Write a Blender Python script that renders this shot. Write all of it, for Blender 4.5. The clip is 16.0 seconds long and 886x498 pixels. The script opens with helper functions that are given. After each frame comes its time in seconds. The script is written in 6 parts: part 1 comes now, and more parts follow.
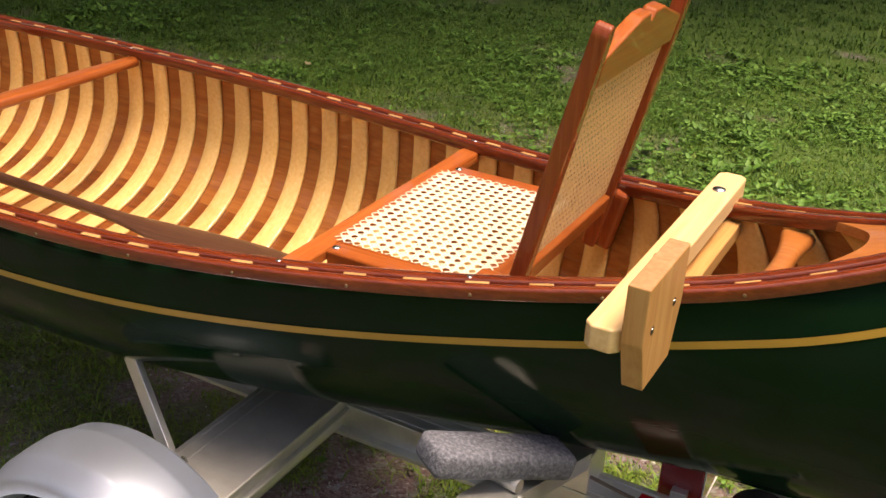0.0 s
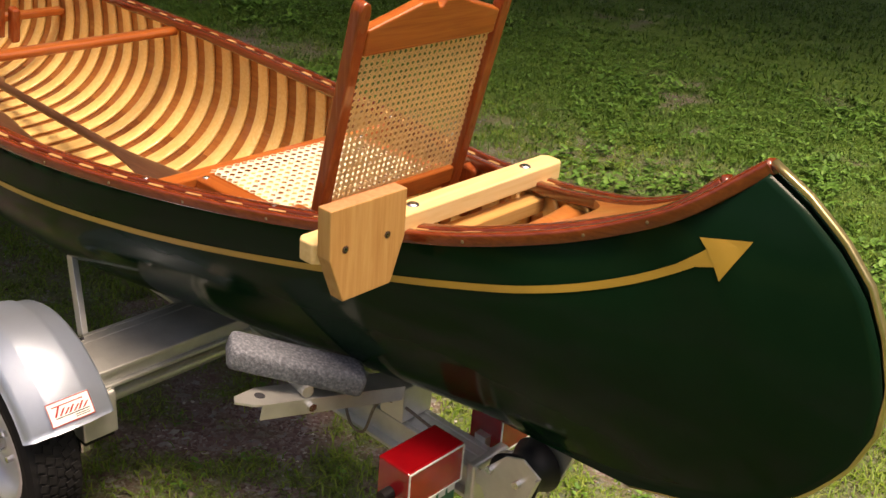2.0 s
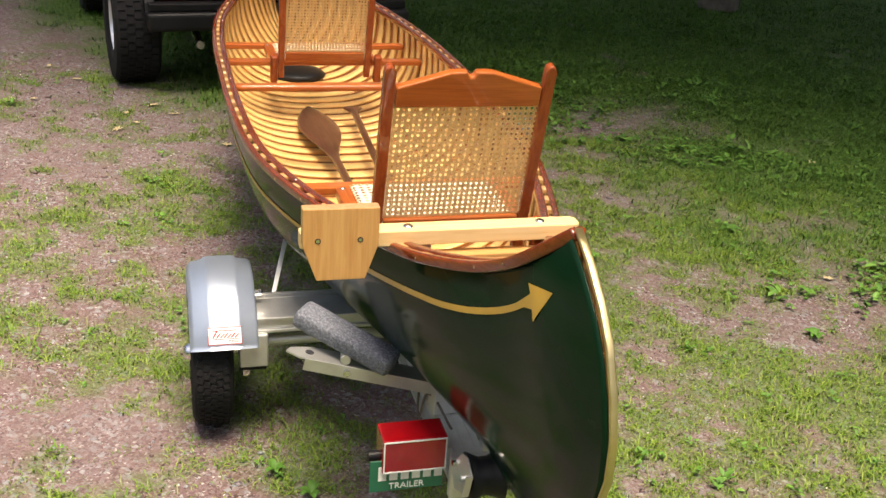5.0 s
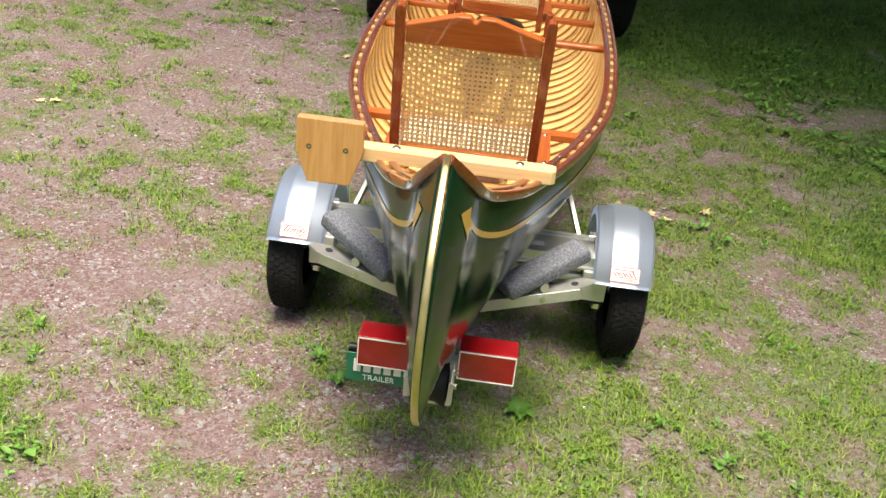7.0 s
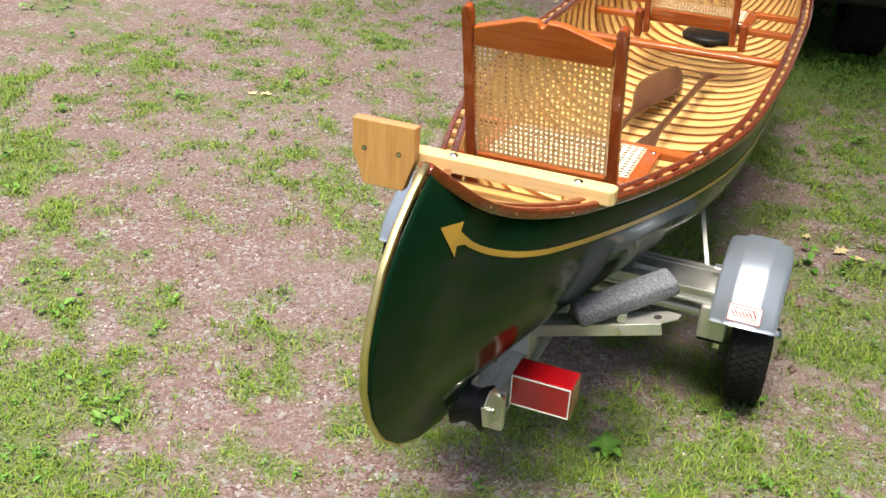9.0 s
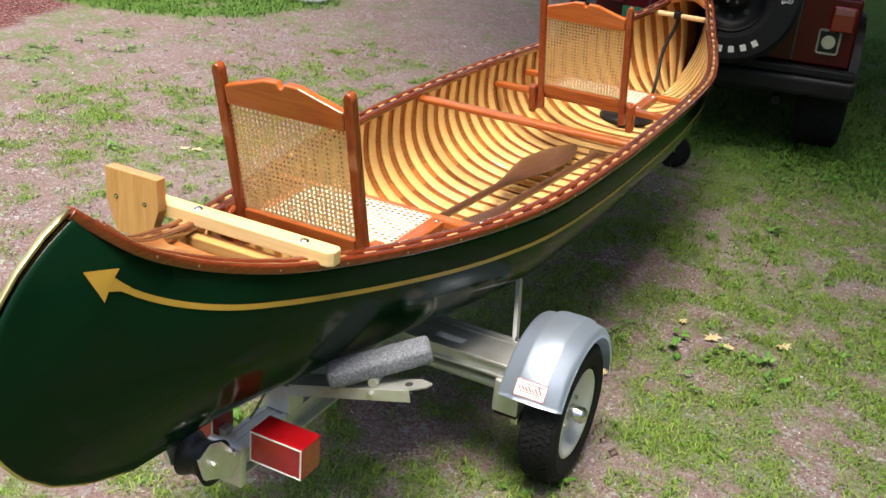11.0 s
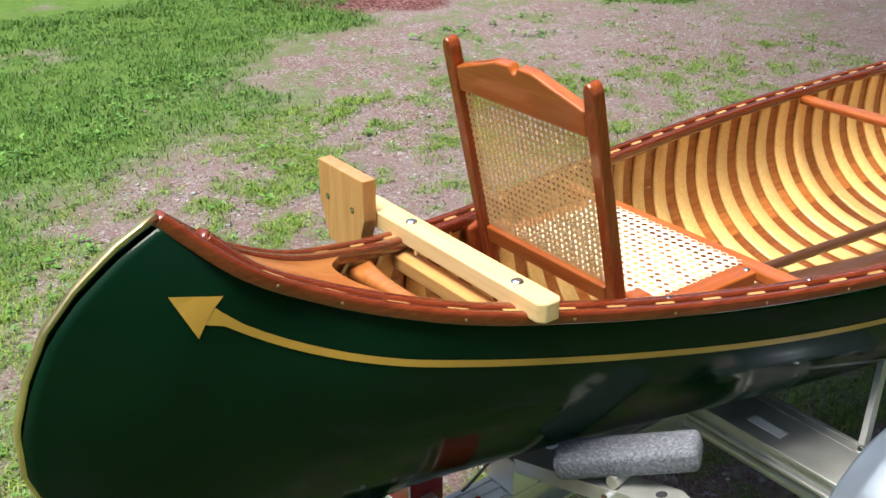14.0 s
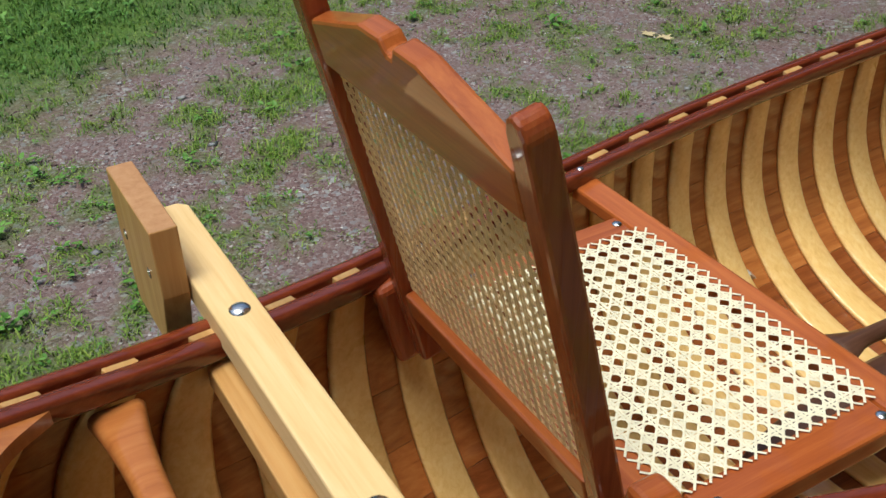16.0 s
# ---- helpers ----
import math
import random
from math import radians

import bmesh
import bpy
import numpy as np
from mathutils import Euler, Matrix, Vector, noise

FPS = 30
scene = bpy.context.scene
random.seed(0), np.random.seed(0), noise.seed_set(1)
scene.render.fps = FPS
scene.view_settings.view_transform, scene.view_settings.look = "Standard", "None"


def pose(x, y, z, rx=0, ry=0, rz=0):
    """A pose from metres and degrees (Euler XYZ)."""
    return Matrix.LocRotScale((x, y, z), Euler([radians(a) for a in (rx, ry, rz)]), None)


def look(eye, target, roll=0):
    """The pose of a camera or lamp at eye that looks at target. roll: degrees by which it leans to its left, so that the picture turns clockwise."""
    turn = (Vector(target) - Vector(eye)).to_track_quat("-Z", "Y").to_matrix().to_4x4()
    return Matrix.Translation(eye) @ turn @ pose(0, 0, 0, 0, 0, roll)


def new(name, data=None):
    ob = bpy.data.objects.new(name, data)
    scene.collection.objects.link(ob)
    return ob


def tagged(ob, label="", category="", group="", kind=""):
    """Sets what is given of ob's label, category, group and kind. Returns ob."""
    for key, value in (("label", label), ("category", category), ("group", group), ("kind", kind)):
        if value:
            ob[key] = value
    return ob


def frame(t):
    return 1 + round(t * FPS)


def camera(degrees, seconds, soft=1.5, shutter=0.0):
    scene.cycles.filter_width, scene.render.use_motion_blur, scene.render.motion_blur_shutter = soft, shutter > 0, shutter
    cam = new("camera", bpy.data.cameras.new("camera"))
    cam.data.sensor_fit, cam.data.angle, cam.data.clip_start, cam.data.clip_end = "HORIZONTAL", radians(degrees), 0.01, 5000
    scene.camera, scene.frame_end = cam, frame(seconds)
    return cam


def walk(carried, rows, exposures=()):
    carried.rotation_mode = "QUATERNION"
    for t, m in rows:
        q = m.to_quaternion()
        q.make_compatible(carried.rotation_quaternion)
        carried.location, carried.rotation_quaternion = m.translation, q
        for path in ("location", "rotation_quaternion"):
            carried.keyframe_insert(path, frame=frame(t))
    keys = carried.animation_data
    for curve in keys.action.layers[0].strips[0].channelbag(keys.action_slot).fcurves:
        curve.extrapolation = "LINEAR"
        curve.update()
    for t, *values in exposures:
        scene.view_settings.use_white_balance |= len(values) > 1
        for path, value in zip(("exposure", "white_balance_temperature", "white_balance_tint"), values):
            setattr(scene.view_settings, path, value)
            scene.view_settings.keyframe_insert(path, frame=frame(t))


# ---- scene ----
cam = camera(46.7, 16.0)
PATH = [
    (0, (0.195, 1.538, 1.648), (1.031, -0.019, 0.778), 2.7),
    (0.5, (-0.082, 1.532, 1.670), (0.856, 0.048, 0.775), 3.7),
    (1, (-0.242, 1.486, 1.641), (0.773, 0.040, 0.770), 5.4),
    (1.5, (-0.354, 1.436, 1.691), (0.725, 0.048, 0.801), 5.6),
    (2, (-0.593, 1.381, 1.689), (0.584, 0.049, 0.840), 4.6),
    (2.5, (-0.826, 1.301, 1.731), (0.469, 0.080, 0.888), 3.2),
    (3, (-0.966, 1.181, 1.728), (0.429, 0.079, 0.878), 4.2),
    (3.5, (-1.133, 1.097, 1.782), (0.365, 0.104, 0.903), 4.8),
    (4, (-1.340, 0.988, 1.815), (0.254, 0.153, 0.944), 5.1),
    (4.5, (-1.428, 0.841, 1.819), (0.248, 0.143, 0.980), 4.6),
    (5, (-1.521, 0.674, 1.859), (0.241, 0.171, 1.056), 3.9),
    (5.2, (-1.564, 0.579, 1.837), (0.209, 0.146, 1.018), 4.3),
    (7.3, (-1.867, -0.190, 1.941), (-0.089, 0.001, 1.046), 5.4),
    (7.5, (-1.845, -0.241, 1.935), (-0.070, 0.019, 1.051), 4.7),
    (8, (-1.768, -0.382, 1.927), (-0.032, 0.036, 1.027), 5.3),
    (8.2, (-1.743, -0.433, 1.933), (-0.025, 0.023, 1.015), 4.8),
    (10.3, (-1.388, -1.149, 1.933), (0.175, -0.267, 1.050), 3.7),
    (10.5, (-1.374, -1.230, 1.950), (0.204, -0.359, 1.082), 4.4),
    (11, (-1.287, -1.391, 1.965), (0.362, -0.606, 1.149), 5.1),
    (11.5, (-1.274, -1.437, 1.954), (0.400, -0.625, 1.223), 2.7),
    (12, (-1.282, -1.498, 1.963), (0.409, -0.636, 1.334), 2.2),
    (12.5, (-1.200, -1.486, 1.942), (0.404, -0.533, 1.220), 1.6),
    (13, (-0.956, -1.389, 1.860), (0.538, -0.291, 1.109), 2.5),
    (13.5, (-0.748, -1.327, 1.811), (0.527, -0.040, 0.963), 1.5),
    (14, (-0.488, -1.328, 1.785), (0.598, 0.112, 0.922), 0.1),
    (14.5, (-0.247, -1.171, 1.730), (0.756, 0.313, 0.840), 0.3),
    (15, (-0.048, -0.962, 1.684), (0.842, 0.530, 0.692), 0.5),
    (15.5, (0.169, -0.856, 1.648), (0.944, 0.679, 0.628), -1.5),
    (16, (0.328, -0.688, 1.613), (1.141, 0.762, 0.500), -1.8),
]
walk(cam, [(t, look(eye, target, roll)) for t, eye, target, roll in PATH], exposures=[(0.0, 0.64, 8000, 21), (1.0, 0.60, 8300, 21), (2.5, 0.60, 8600, 18), (3.5, 0.74, 8400, 15), (5.0, 0.90, 7500, 12), (8.0, 0.96, 7000, 7), (12.0, 0.98, 6600, 7), (14.5, 0.75, 6000, 4), (15.0, 0.34, 5500, 2), (15.5, 0.10, 5500, 2), (16.0, -0.17, 6000, 1)])

# ==== world, sun and exposure ====
SUN_EL, SUN_AZ = radians(76), radians(264)
world = bpy.data.worlds.new("sky")
scene.world = world
world.use_nodes = True
wn = world.node_tree.nodes
wl = world.node_tree.links
sky = wn.new("ShaderNodeTexSky")
sky.sky_type = "NISHITA"
sky.sun_disc = False
sky.sun_elevation, sky.sun_rotation = SUN_EL, SUN_AZ
sky.air_density, sky.dust_density, sky.ozone_density = 1.0, 4.0, 1.0
wn["Background"].inputs["Strength"].default_value = 0.145
wl.new(sky.outputs[0], wn["Background"].inputs["Color"])
sun = new("sun", bpy.data.lights.new("sun", "SUN"))
sun.data.energy, sun.data.angle, sun.data.color = 3.5, radians(26), (1.0, 0.94, 0.85)
# the sun stands where the sky's sun_rotation puts it
sun_way = Vector((math.sin(SUN_AZ) * math.cos(SUN_EL), math.cos(SUN_AZ) * math.cos(SUN_EL), math.sin(SUN_EL)))
sun.matrix_world = look(sun_way * 30, (0, 0, 0))


# ==== materials ====
class Mat:
    """A node material with a Principled shader and short helpers."""

    def __init__(self, name, color=(0.5, 0.5, 0.5), rough=0.5, metal=0.0, spec=0.5, coat=0.0, coat_rough=0.05):
        self.m = bpy.data.materials.new(name)
        self.m.use_nodes = True
        self.t = self.m.node_tree
        self.p = self.t.nodes["Principled BSDF"]
        self.set("Base Color", (*color, 1))
        self.set("Roughness", rough)
        self.set("Metallic", metal)
        self.set("Specular IOR Level", spec)
        self.set("Coat Weight", coat)
        self.set("Coat Roughness", coat_rough)

    def set(self, key, v):
        self.p.inputs[key].default_value = v

    def node(self, kind, **kw):
        n = self.t.nodes.new(kind)
        for k, v in kw.items():
            n.inputs[k].default_value = v
        return n

    def link(self, a, b):
        self.t.links.new(a, b)

    def coords(self, scale=(1, 1, 1), obj=True):
        c = self.node("ShaderNodeTexCoord")
        m = self.node("ShaderNodeMapping", Scale=scale)
        self.link(c.outputs["Object" if obj else "Generated"], m.inputs["Vector"])
        return m.outputs[0]

    def noise(self, scale, vec=None, detail=4.0, rough=0.6, dist=0.0):
        n = self.node("ShaderNodeTexNoise", Scale=scale, Detail=detail, Roughness=rough, Distortion=dist)
        if vec is not None:
            self.link(vec, n.inputs["Vector"])
        return n.outputs["Fac"]

    def ramp(self, fac, stops):
        r = self.node("ShaderNodeValToRGB")
        e = r.color_ramp.elements
        while len(e) < len(stops):
            e.new(0.5)
        for el, (pos, col) in zip(e, stops):
            el.position, el.color = pos, (*col, 1) if len(col) == 3 else col
        self.link(fac, r.inputs["Fac"])
        return r.outputs["Color"]

    def mix(self, fac, a, b, mode="MIX"):
        n = self.t.nodes.new("ShaderNodeMix")
        n.data_type, n.blend_type = "RGBA", mode
        for sock, v in ((n.inputs[0], fac), (n.inputs[6], a), (n.inputs[7], b)):
            if hasattr(v, "is_linked"):
                self.link(v, sock)
            elif isinstance(v, tuple):
                sock.default_value = (*v, 1)
            else:
                sock.default_value = v
        return n.outputs[2]

    def math(self, op, a, b=0.0):
        n = self.t.nodes.new("ShaderNodeMath")
        n.operation = op
        for sock, v in zip(n.inputs, (a, b)):
            if hasattr(v, "is_linked"):
                self.link(v, sock)
            else:
                sock.default_value = v
        return n.outputs[0]

    def color(self, c):
        self.link(c, self.p.inputs["Base Color"])
        return self

    def rough(self, fac, lo, hi):
        r = self.node("ShaderNodeMapRange")
        r.inputs[3].default_value, r.inputs[4].default_value = lo, hi
        self.link(fac, r.inputs[0])
        self.link(r.outputs[0], self.p.inputs["Roughness"])
        return self

    def bump(self, fac, strength=0.3, dist=0.002):
        b = self.node("ShaderNodeBump", Strength=strength, Distance=dist)
        self.link(fac, b.inputs["Height"])
        self.link(b.outputs[0], self.p.inputs["Normal"])
        return self

    def rand(self):
        return self.node("ShaderNodeObjectInfo").outputs["Random"]


def wood(name, dark, mid, light, along="x", rough=0.3, coat=0.6, vary=0.25, grain=1.0, bump=0.15):
    """Varnished or bare wood: long grain, broad figure, a shade of its own for each piece."""
    s = {"x": (1.2, 22, 22), "y": (22, 1.2, 22), "z": (22, 22, 1.2)}[along]
    m = Mat(name, mid, rough, spec=0.22, coat=coat, coat_rough=0.035)
    v = m.coords(tuple(k * grain for k in s))
    shift = m.node("ShaderNodeVectorMath")
    shift.operation = "ADD"
    comb = m.node("ShaderNodeCombineXYZ")
    for k in range(3):
        m.link(m.math("MULTIPLY", m.rand(), 37.0 + 11 * k), comb.inputs[k])
    m.link(v, shift.inputs[0])
    m.link(comb.outputs[0], shift.inputs[1])
    fine = m.noise(5.0, shift.outputs[0], 6, 0.65, 0.4)
    broad = m.noise(1.1, shift.outputs[0], 3, 0.5, 1.0)
    c = m.ramp(fine, [(0.25, dark), (0.5, mid), (0.75, light)])
    c = m.mix(m.math("MULTIPLY", broad, 0.55), c, dark)
    hue = m.node("ShaderNodeHueSaturation")
    m.link(m.math("ADD", m.math("MULTIPLY", m.rand(), vary), 1.0 - vary / 2), hue.inputs["Value"])
    m.link(c, hue.inputs["Color"])
    m.color(hue.outputs[0]).rough(broad, rough * 0.7, rough * 1.5).bump(fine, bump, 0.0008)
    return m.m


cherry_x = wood("cherry_along", (0.26, 0.056, 0.012), (0.40, 0.100, 0.022), (0.54, 0.165, 0.04), "x", 0.28)
cherry_y = wood("cherry_across", (0.30, 0.066, 0.014), (0.47, 0.125, 0.028), (0.60, 0.19, 0.046), "y", 0.28)
cherry_z = wood("cherry_upright", (0.21, 0.04, 0.012), (0.33, 0.07, 0.02), (0.44, 0.115, 0.033), "z", 0.24)
rail_wood = wood("rail_mahogany", (0.105, 0.018, 0.007), (0.195, 0.034, 0.011), (0.29, 0.06, 0.019), "x", 0.2, 1.0)
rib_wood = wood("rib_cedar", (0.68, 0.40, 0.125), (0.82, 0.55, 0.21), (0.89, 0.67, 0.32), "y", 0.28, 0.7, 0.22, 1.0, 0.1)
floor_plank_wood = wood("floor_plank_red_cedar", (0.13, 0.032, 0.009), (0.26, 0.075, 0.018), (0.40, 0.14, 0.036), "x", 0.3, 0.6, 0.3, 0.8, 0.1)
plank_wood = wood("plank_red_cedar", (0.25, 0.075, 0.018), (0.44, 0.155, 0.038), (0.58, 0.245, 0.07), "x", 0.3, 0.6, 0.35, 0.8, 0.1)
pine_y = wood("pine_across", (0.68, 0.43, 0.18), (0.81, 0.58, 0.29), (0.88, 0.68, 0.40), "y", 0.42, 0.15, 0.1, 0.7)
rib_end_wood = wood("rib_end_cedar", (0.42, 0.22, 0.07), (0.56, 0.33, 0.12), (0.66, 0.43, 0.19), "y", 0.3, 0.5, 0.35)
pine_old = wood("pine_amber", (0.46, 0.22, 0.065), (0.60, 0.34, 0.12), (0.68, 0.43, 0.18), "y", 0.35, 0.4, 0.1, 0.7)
pine_z = wood("pine_upright", (0.44, 0.21, 0.065), (0.58, 0.32, 0.115), (0.66, 0.41, 0.165), "z", 0.42, 0.15, 0.1, 0.9, 0.25)
pine_end = wood("pine_end_grain", (0.36, 0.17, 0.075), (0.47, 0.25, 0.12), (0.55, 0.33, 0.17), "z", 0.5, 0.1, 0.05, 0.7, 0.25)
walnut = wood("paddle_walnut", (0.055, 0.022, 0.013), (0.10, 0.045, 0.026), (0.155, 0.075, 0.045), "x", 0.35, 0.4, 0.1)
deck_wood = wood("deck_cherry", (0.33, 0.1, 0.025), (0.46, 0.16, 0.04), (0.56, 0.23, 0.07), "x", 0.3, 0.6, 0.1, 0.7)
old_board = wood("weathered_board", (0.13, 0.10, 0.08), (0.20, 0.165, 0.135), (0.27, 0.23, 0.19), "x", 0.8, 0.0, 0.3)


def paint(name, c, rough=0.2, coat=0.5, vary=0.12, metal=0.0, bump=0.05, scale=9.0, spec=0.5):
    m = Mat(name, c, rough, metal, spec, coat=coat)
    n = m.noise(scale, m.coords(), 5, 0.6)
    lo = tuple(k * (1 - vary) for k in c)
    hi = tuple(min(1, k * (1 + vary)) for k in c)
    m.color(m.ramp(n, [(0.3, lo), (0.7, hi)])).rough(n, rough * 0.75, rough * 1.35)
    if bump:
        m.bump(m.noise(scale * 25, m.coords(), 3), bump, 0.0006)
    return m.m


green_paint = paint("green_canvas_enamel", (0.0030, 0.019, 0.0085), 0.12, 0.0, 0.18, 0, 0.015, 4, 0.12)
gold_paint = paint("gold_stripe", (0.46, 0.27, 0.045), 0.35, 0.2, 0.1)
brass = paint("brass_band", (0.62, 0.50, 0.24), 0.3, 0.0, 0.2, 0.9)
bronze = paint("dull_bronze", (0.30, 0.20, 0.11), 0.4, 0.0, 0.2, 0.8)
steel = paint("bright_steel", (0.72, 0.72, 0.72), 0.22, 0.0, 0.1, 1.0)
alu = paint("aluminium", (0.66, 0.66, 0.63), 0.38, 0.0, 0.12, 0.75, 0.08, 14)
fender_alu = paint("fender_aluminium", (0.66, 0.74, 0.86), 0.37, 0.0, 0.05, 0.68, 0.04, 5)
rubber = paint("tyre_rubber", (0.013, 0.013, 0.014), 0.8, 0.0, 0.35, 0, 0.25, 30, 0.2)
black_plastic = paint("black_plastic", (0.009, 0.009, 0.010), 0.45, 0.0, 0.3, 0, 0.05, 9, 0.25)
rim_paint = paint("rim_silver", (0.68, 0.70, 0.74), 0.32, 0.2, 0.08, 0.5)
white_paint = paint("white_paint", (0.78, 0.78, 0.76), 0.5, 0.0, 0.08)
jeep_red = paint("jeep_dark_red", (0.055, 0.002, 0.006), 0.16, 0.0, 0.12, 0, 0.03, 9, 0.25)
house_red = paint("barn_red_stain", (0.17, 0.011, 0.019), 0.55, 0.0, 0.25, 0, 0.3, 6)
plate_green = paint("plate_green", (0.012, 0.14, 0.075), 0.4, 0.1, 0.1)
ink_red = paint("ink_red", (0.35, 0.02, 0.02), 0.5, 0.0, 0.1)
dark_ink = paint("ink_dark", (0.03, 0.03, 0.035), 0.5, 0.0, 0.1)
lens_white = paint("lens_clear_white", (0.7, 0.72, 0.68), 0.2, 0.5, 0.1)
cane_pale = paint("cane_pale", (0.87, 0.79, 0.58), 0.42, 0.1, 0.1, 0, 0.2, 60)
cane_gold = paint("cane_golden", (0.92, 0.70, 0.37), 0.45, 0.0, 0.14, 0, 0.2, 60, 0.3)


def let_light_through(mat, c, share):
    """Thin cane glows a little when the sun stands behind it."""
    nt = mat.node_tree
    out = next(n for n in nt.nodes if n.type == "OUTPUT_MATERIAL")
    front = out.inputs["Surface"].links[0].from_socket
    tr = nt.nodes.new("ShaderNodeBsdfTranslucent")
    tr.inputs["Color"].default_value = (*c, 1)
    mx = nt.nodes.new("ShaderNodeMixShader")
    mx.inputs[0].default_value = share
    nt.links.new(front, mx.inputs[1])
    nt.links.new(tr.outputs[0], mx.inputs[2])
    nt.links.new(mx.outputs[0], out.inputs["Surface"])


let_light_through(cane_gold, (0.95, 0.72, 0.38), 0.32)
plate_pale = paint("pale_metal", (0.42, 0.40, 0.32), 0.4, 0.0, 0.2, 0.4)
tail_red = paint("tail_lamp_red", (0.16, 0.004, 0.008), 0.15, 0.5, 0.2)
plate_dull = paint("dull_grey_metal", (0.16, 0.15, 0.15), 0.5, 0.0, 0.2, 0.4)
lens_pink = paint("lens_pink", (0.22, 0.07, 0.075), 0.2, 0.3, 0.1)
orange_lens = paint("orange_lens", (0.75, 0.20, 0.02), 0.15, 0.4, 0.1)


def red_lens():
    m = Mat("red_lens", (0.55, 0.006, 0.01), 0.15, coat=0.7)
    w = m.node("ShaderNodeTexWave", Scale=60.0)
    m.link(m.coords(), w.inputs["Vector"])
    n = m.noise(7, m.coords(), 3)
    m.color(m.ramp(n, [(0.3, (0.20, 0.003, 0.006)), (0.7, (0.36, 0.005, 0.009))])).bump(w.outputs["Fac"], 0.25, 0.001)
    return m.m


def carpet_mat():
    m = Mat("grey_carpet", (0.2, 0.21, 0.23), 0.95, spec=0.1)
    n = m.noise(160, m.coords(), 3)
    b = m.noise(14, m.coords(), 3)
    c = m.ramp(n, [(0.3, (0.075, 0.08, 0.10)), (0.5, (0.15, 0.16, 0.19)), (0.72, (0.29, 0.305, 0.35))])
    m.color(m.mix(m.math("MULTIPLY", b, 0.5), c, (0.16, 0.165, 0.18))).bump(n, 0.9, 0.004)
    return m.m


red_glass = red_lens()
carpet = carpet_mat()


def leaf_mat(name, a, b, c, trans=0.25):
    m = Mat(name, b, 0.55, spec=0.3)
    info = m.node("ShaderNodeNewGeometry").outputs["Random Per Island"]
    col = m.ramp(info, [(0.0, a), (0.5, b), (1.0, c)])
    n = m.noise(0.8, m.coords(), 3)
    m.color(m.mix(m.math("MULTIPLY", n, 0.6), col, tuple(k * 0.6 for k in b)))
    m.set("Transmission Weight", 0.0)
    m.set("Subsurface Weight", 0.0)
    return m.m


lawn_mat = leaf_mat("lawn_blades", (0.032, 0.098, 0.009), (0.070, 0.17, 0.017), (0.15, 0.245, 0.036))
grass_mat = leaf_mat("grass_blades", (0.072, 0.155, 0.013), (0.145, 0.255, 0.025), (0.28, 0.34, 0.06))
weed_mat = leaf_mat("weed_leaves", (0.05, 0.14, 0.018), (0.10, 0.24, 0.032), (0.18, 0.35, 0.065))
shrub_mat = leaf_mat("shrub_leaves", (0.045, 0.10, 0.045), (0.09, 0.18, 0.08), (0.22, 0.30, 0.18))
dead_leaf = leaf_mat("dead_leaf", (0.42, 0.25, 0.10), (0.52, 0.38, 0.18), (0.62, 0.52, 0.32))


def pebble_mat():
    m = Mat("pebbles", (0.3, 0.26, 0.25), 0.85)
    info = m.node("ShaderNodeNewGeometry").outputs["Random Per Island"]
    m.color(m.ramp(info, [(0.0, (0.10, 0.058, 0.055)), (0.4, (0.18, 0.115, 0.11)), (0.62, (0.21, 0.175, 0.178)), (0.85, (0.24, 0.25, 0.27)), (0.96, (0.32, 0.31, 0.305)), (1.0, (0.62, 0.6, 0.55))]))
    m.bump(m.noise(90, m.coords(), 3), 0.3, 0.002)
    return m.m


stone_mat = pebble_mat()


# ==== helpers for geometry ====
def mesh_of(name, verts, faces, mat=None, smooth=False):
    me = bpy.data.meshes.new(name)
    me.from_pydata([tuple(v) for v in verts], [], [tuple(f) for f in faces])
    if mat:
        me.materials.append(mat)
    if smooth:
        me.polygons.foreach_set("use_smooth", [True] * len(me.polygons))
    me.update()
    return me


def fin(bm, name, mat, smooth=False):
    bmesh.ops.recalc_face_normals(bm, faces=bm.faces[:])
    me = bpy.data.meshes.new(name)
    bm.to_mesh(me)
    bm.free()
    me.materials.append(mat)
    if smooth:
        for f in me.polygons:
            f.use_smooth = True
    return me


def part(name, data, material, parent, label="", smooth=False):
    """One mesh object under a thing or a part."""
    me = fin(data, name, material, smooth) if isinstance(data, bmesh.types.BMesh) else data
    ob = new(name, me)
    ob.parent = parent
    return tagged(ob, label) if label else ob


def thing(name, label, category, at=(0, 0, 0), group="", kind=""):
    ob = new(name)
    ob.empty_display_size = 0.1
    ob.location = at
    return tagged(ob, label, category, group, kind)


def box(bm, x0, x1, y0, y1, z0, z1, bevel=0.0, seg=2, m=None):
    r = bmesh.ops.create_cube(bm, size=1.0)
    vs = r["verts"]
    for v in vs:
        v.co = Vector(((x0 + x1) / 2 + v.co.x * (x1 - x0), (y0 + y1) / 2 + v.co.y * (y1 - y0), (z0 + z1) / 2 + v.co.z * (z1 - z0)))
    if bevel:
        es = list({e for v in vs for e in v.link_edges})
        out = bmesh.ops.bevel(bm, geom=es, offset=bevel, segments=seg, profile=0.5, affect="EDGES")
        vs = list({v for f in out["faces"] for v in f.verts} | {v for v in vs if v.is_valid})
    if m is not None:
        bmesh.ops.transform(bm, matrix=m, verts=vs)
    return bm


def boxed(*a, **k):
    return box(bmesh.new(), *a, **k)


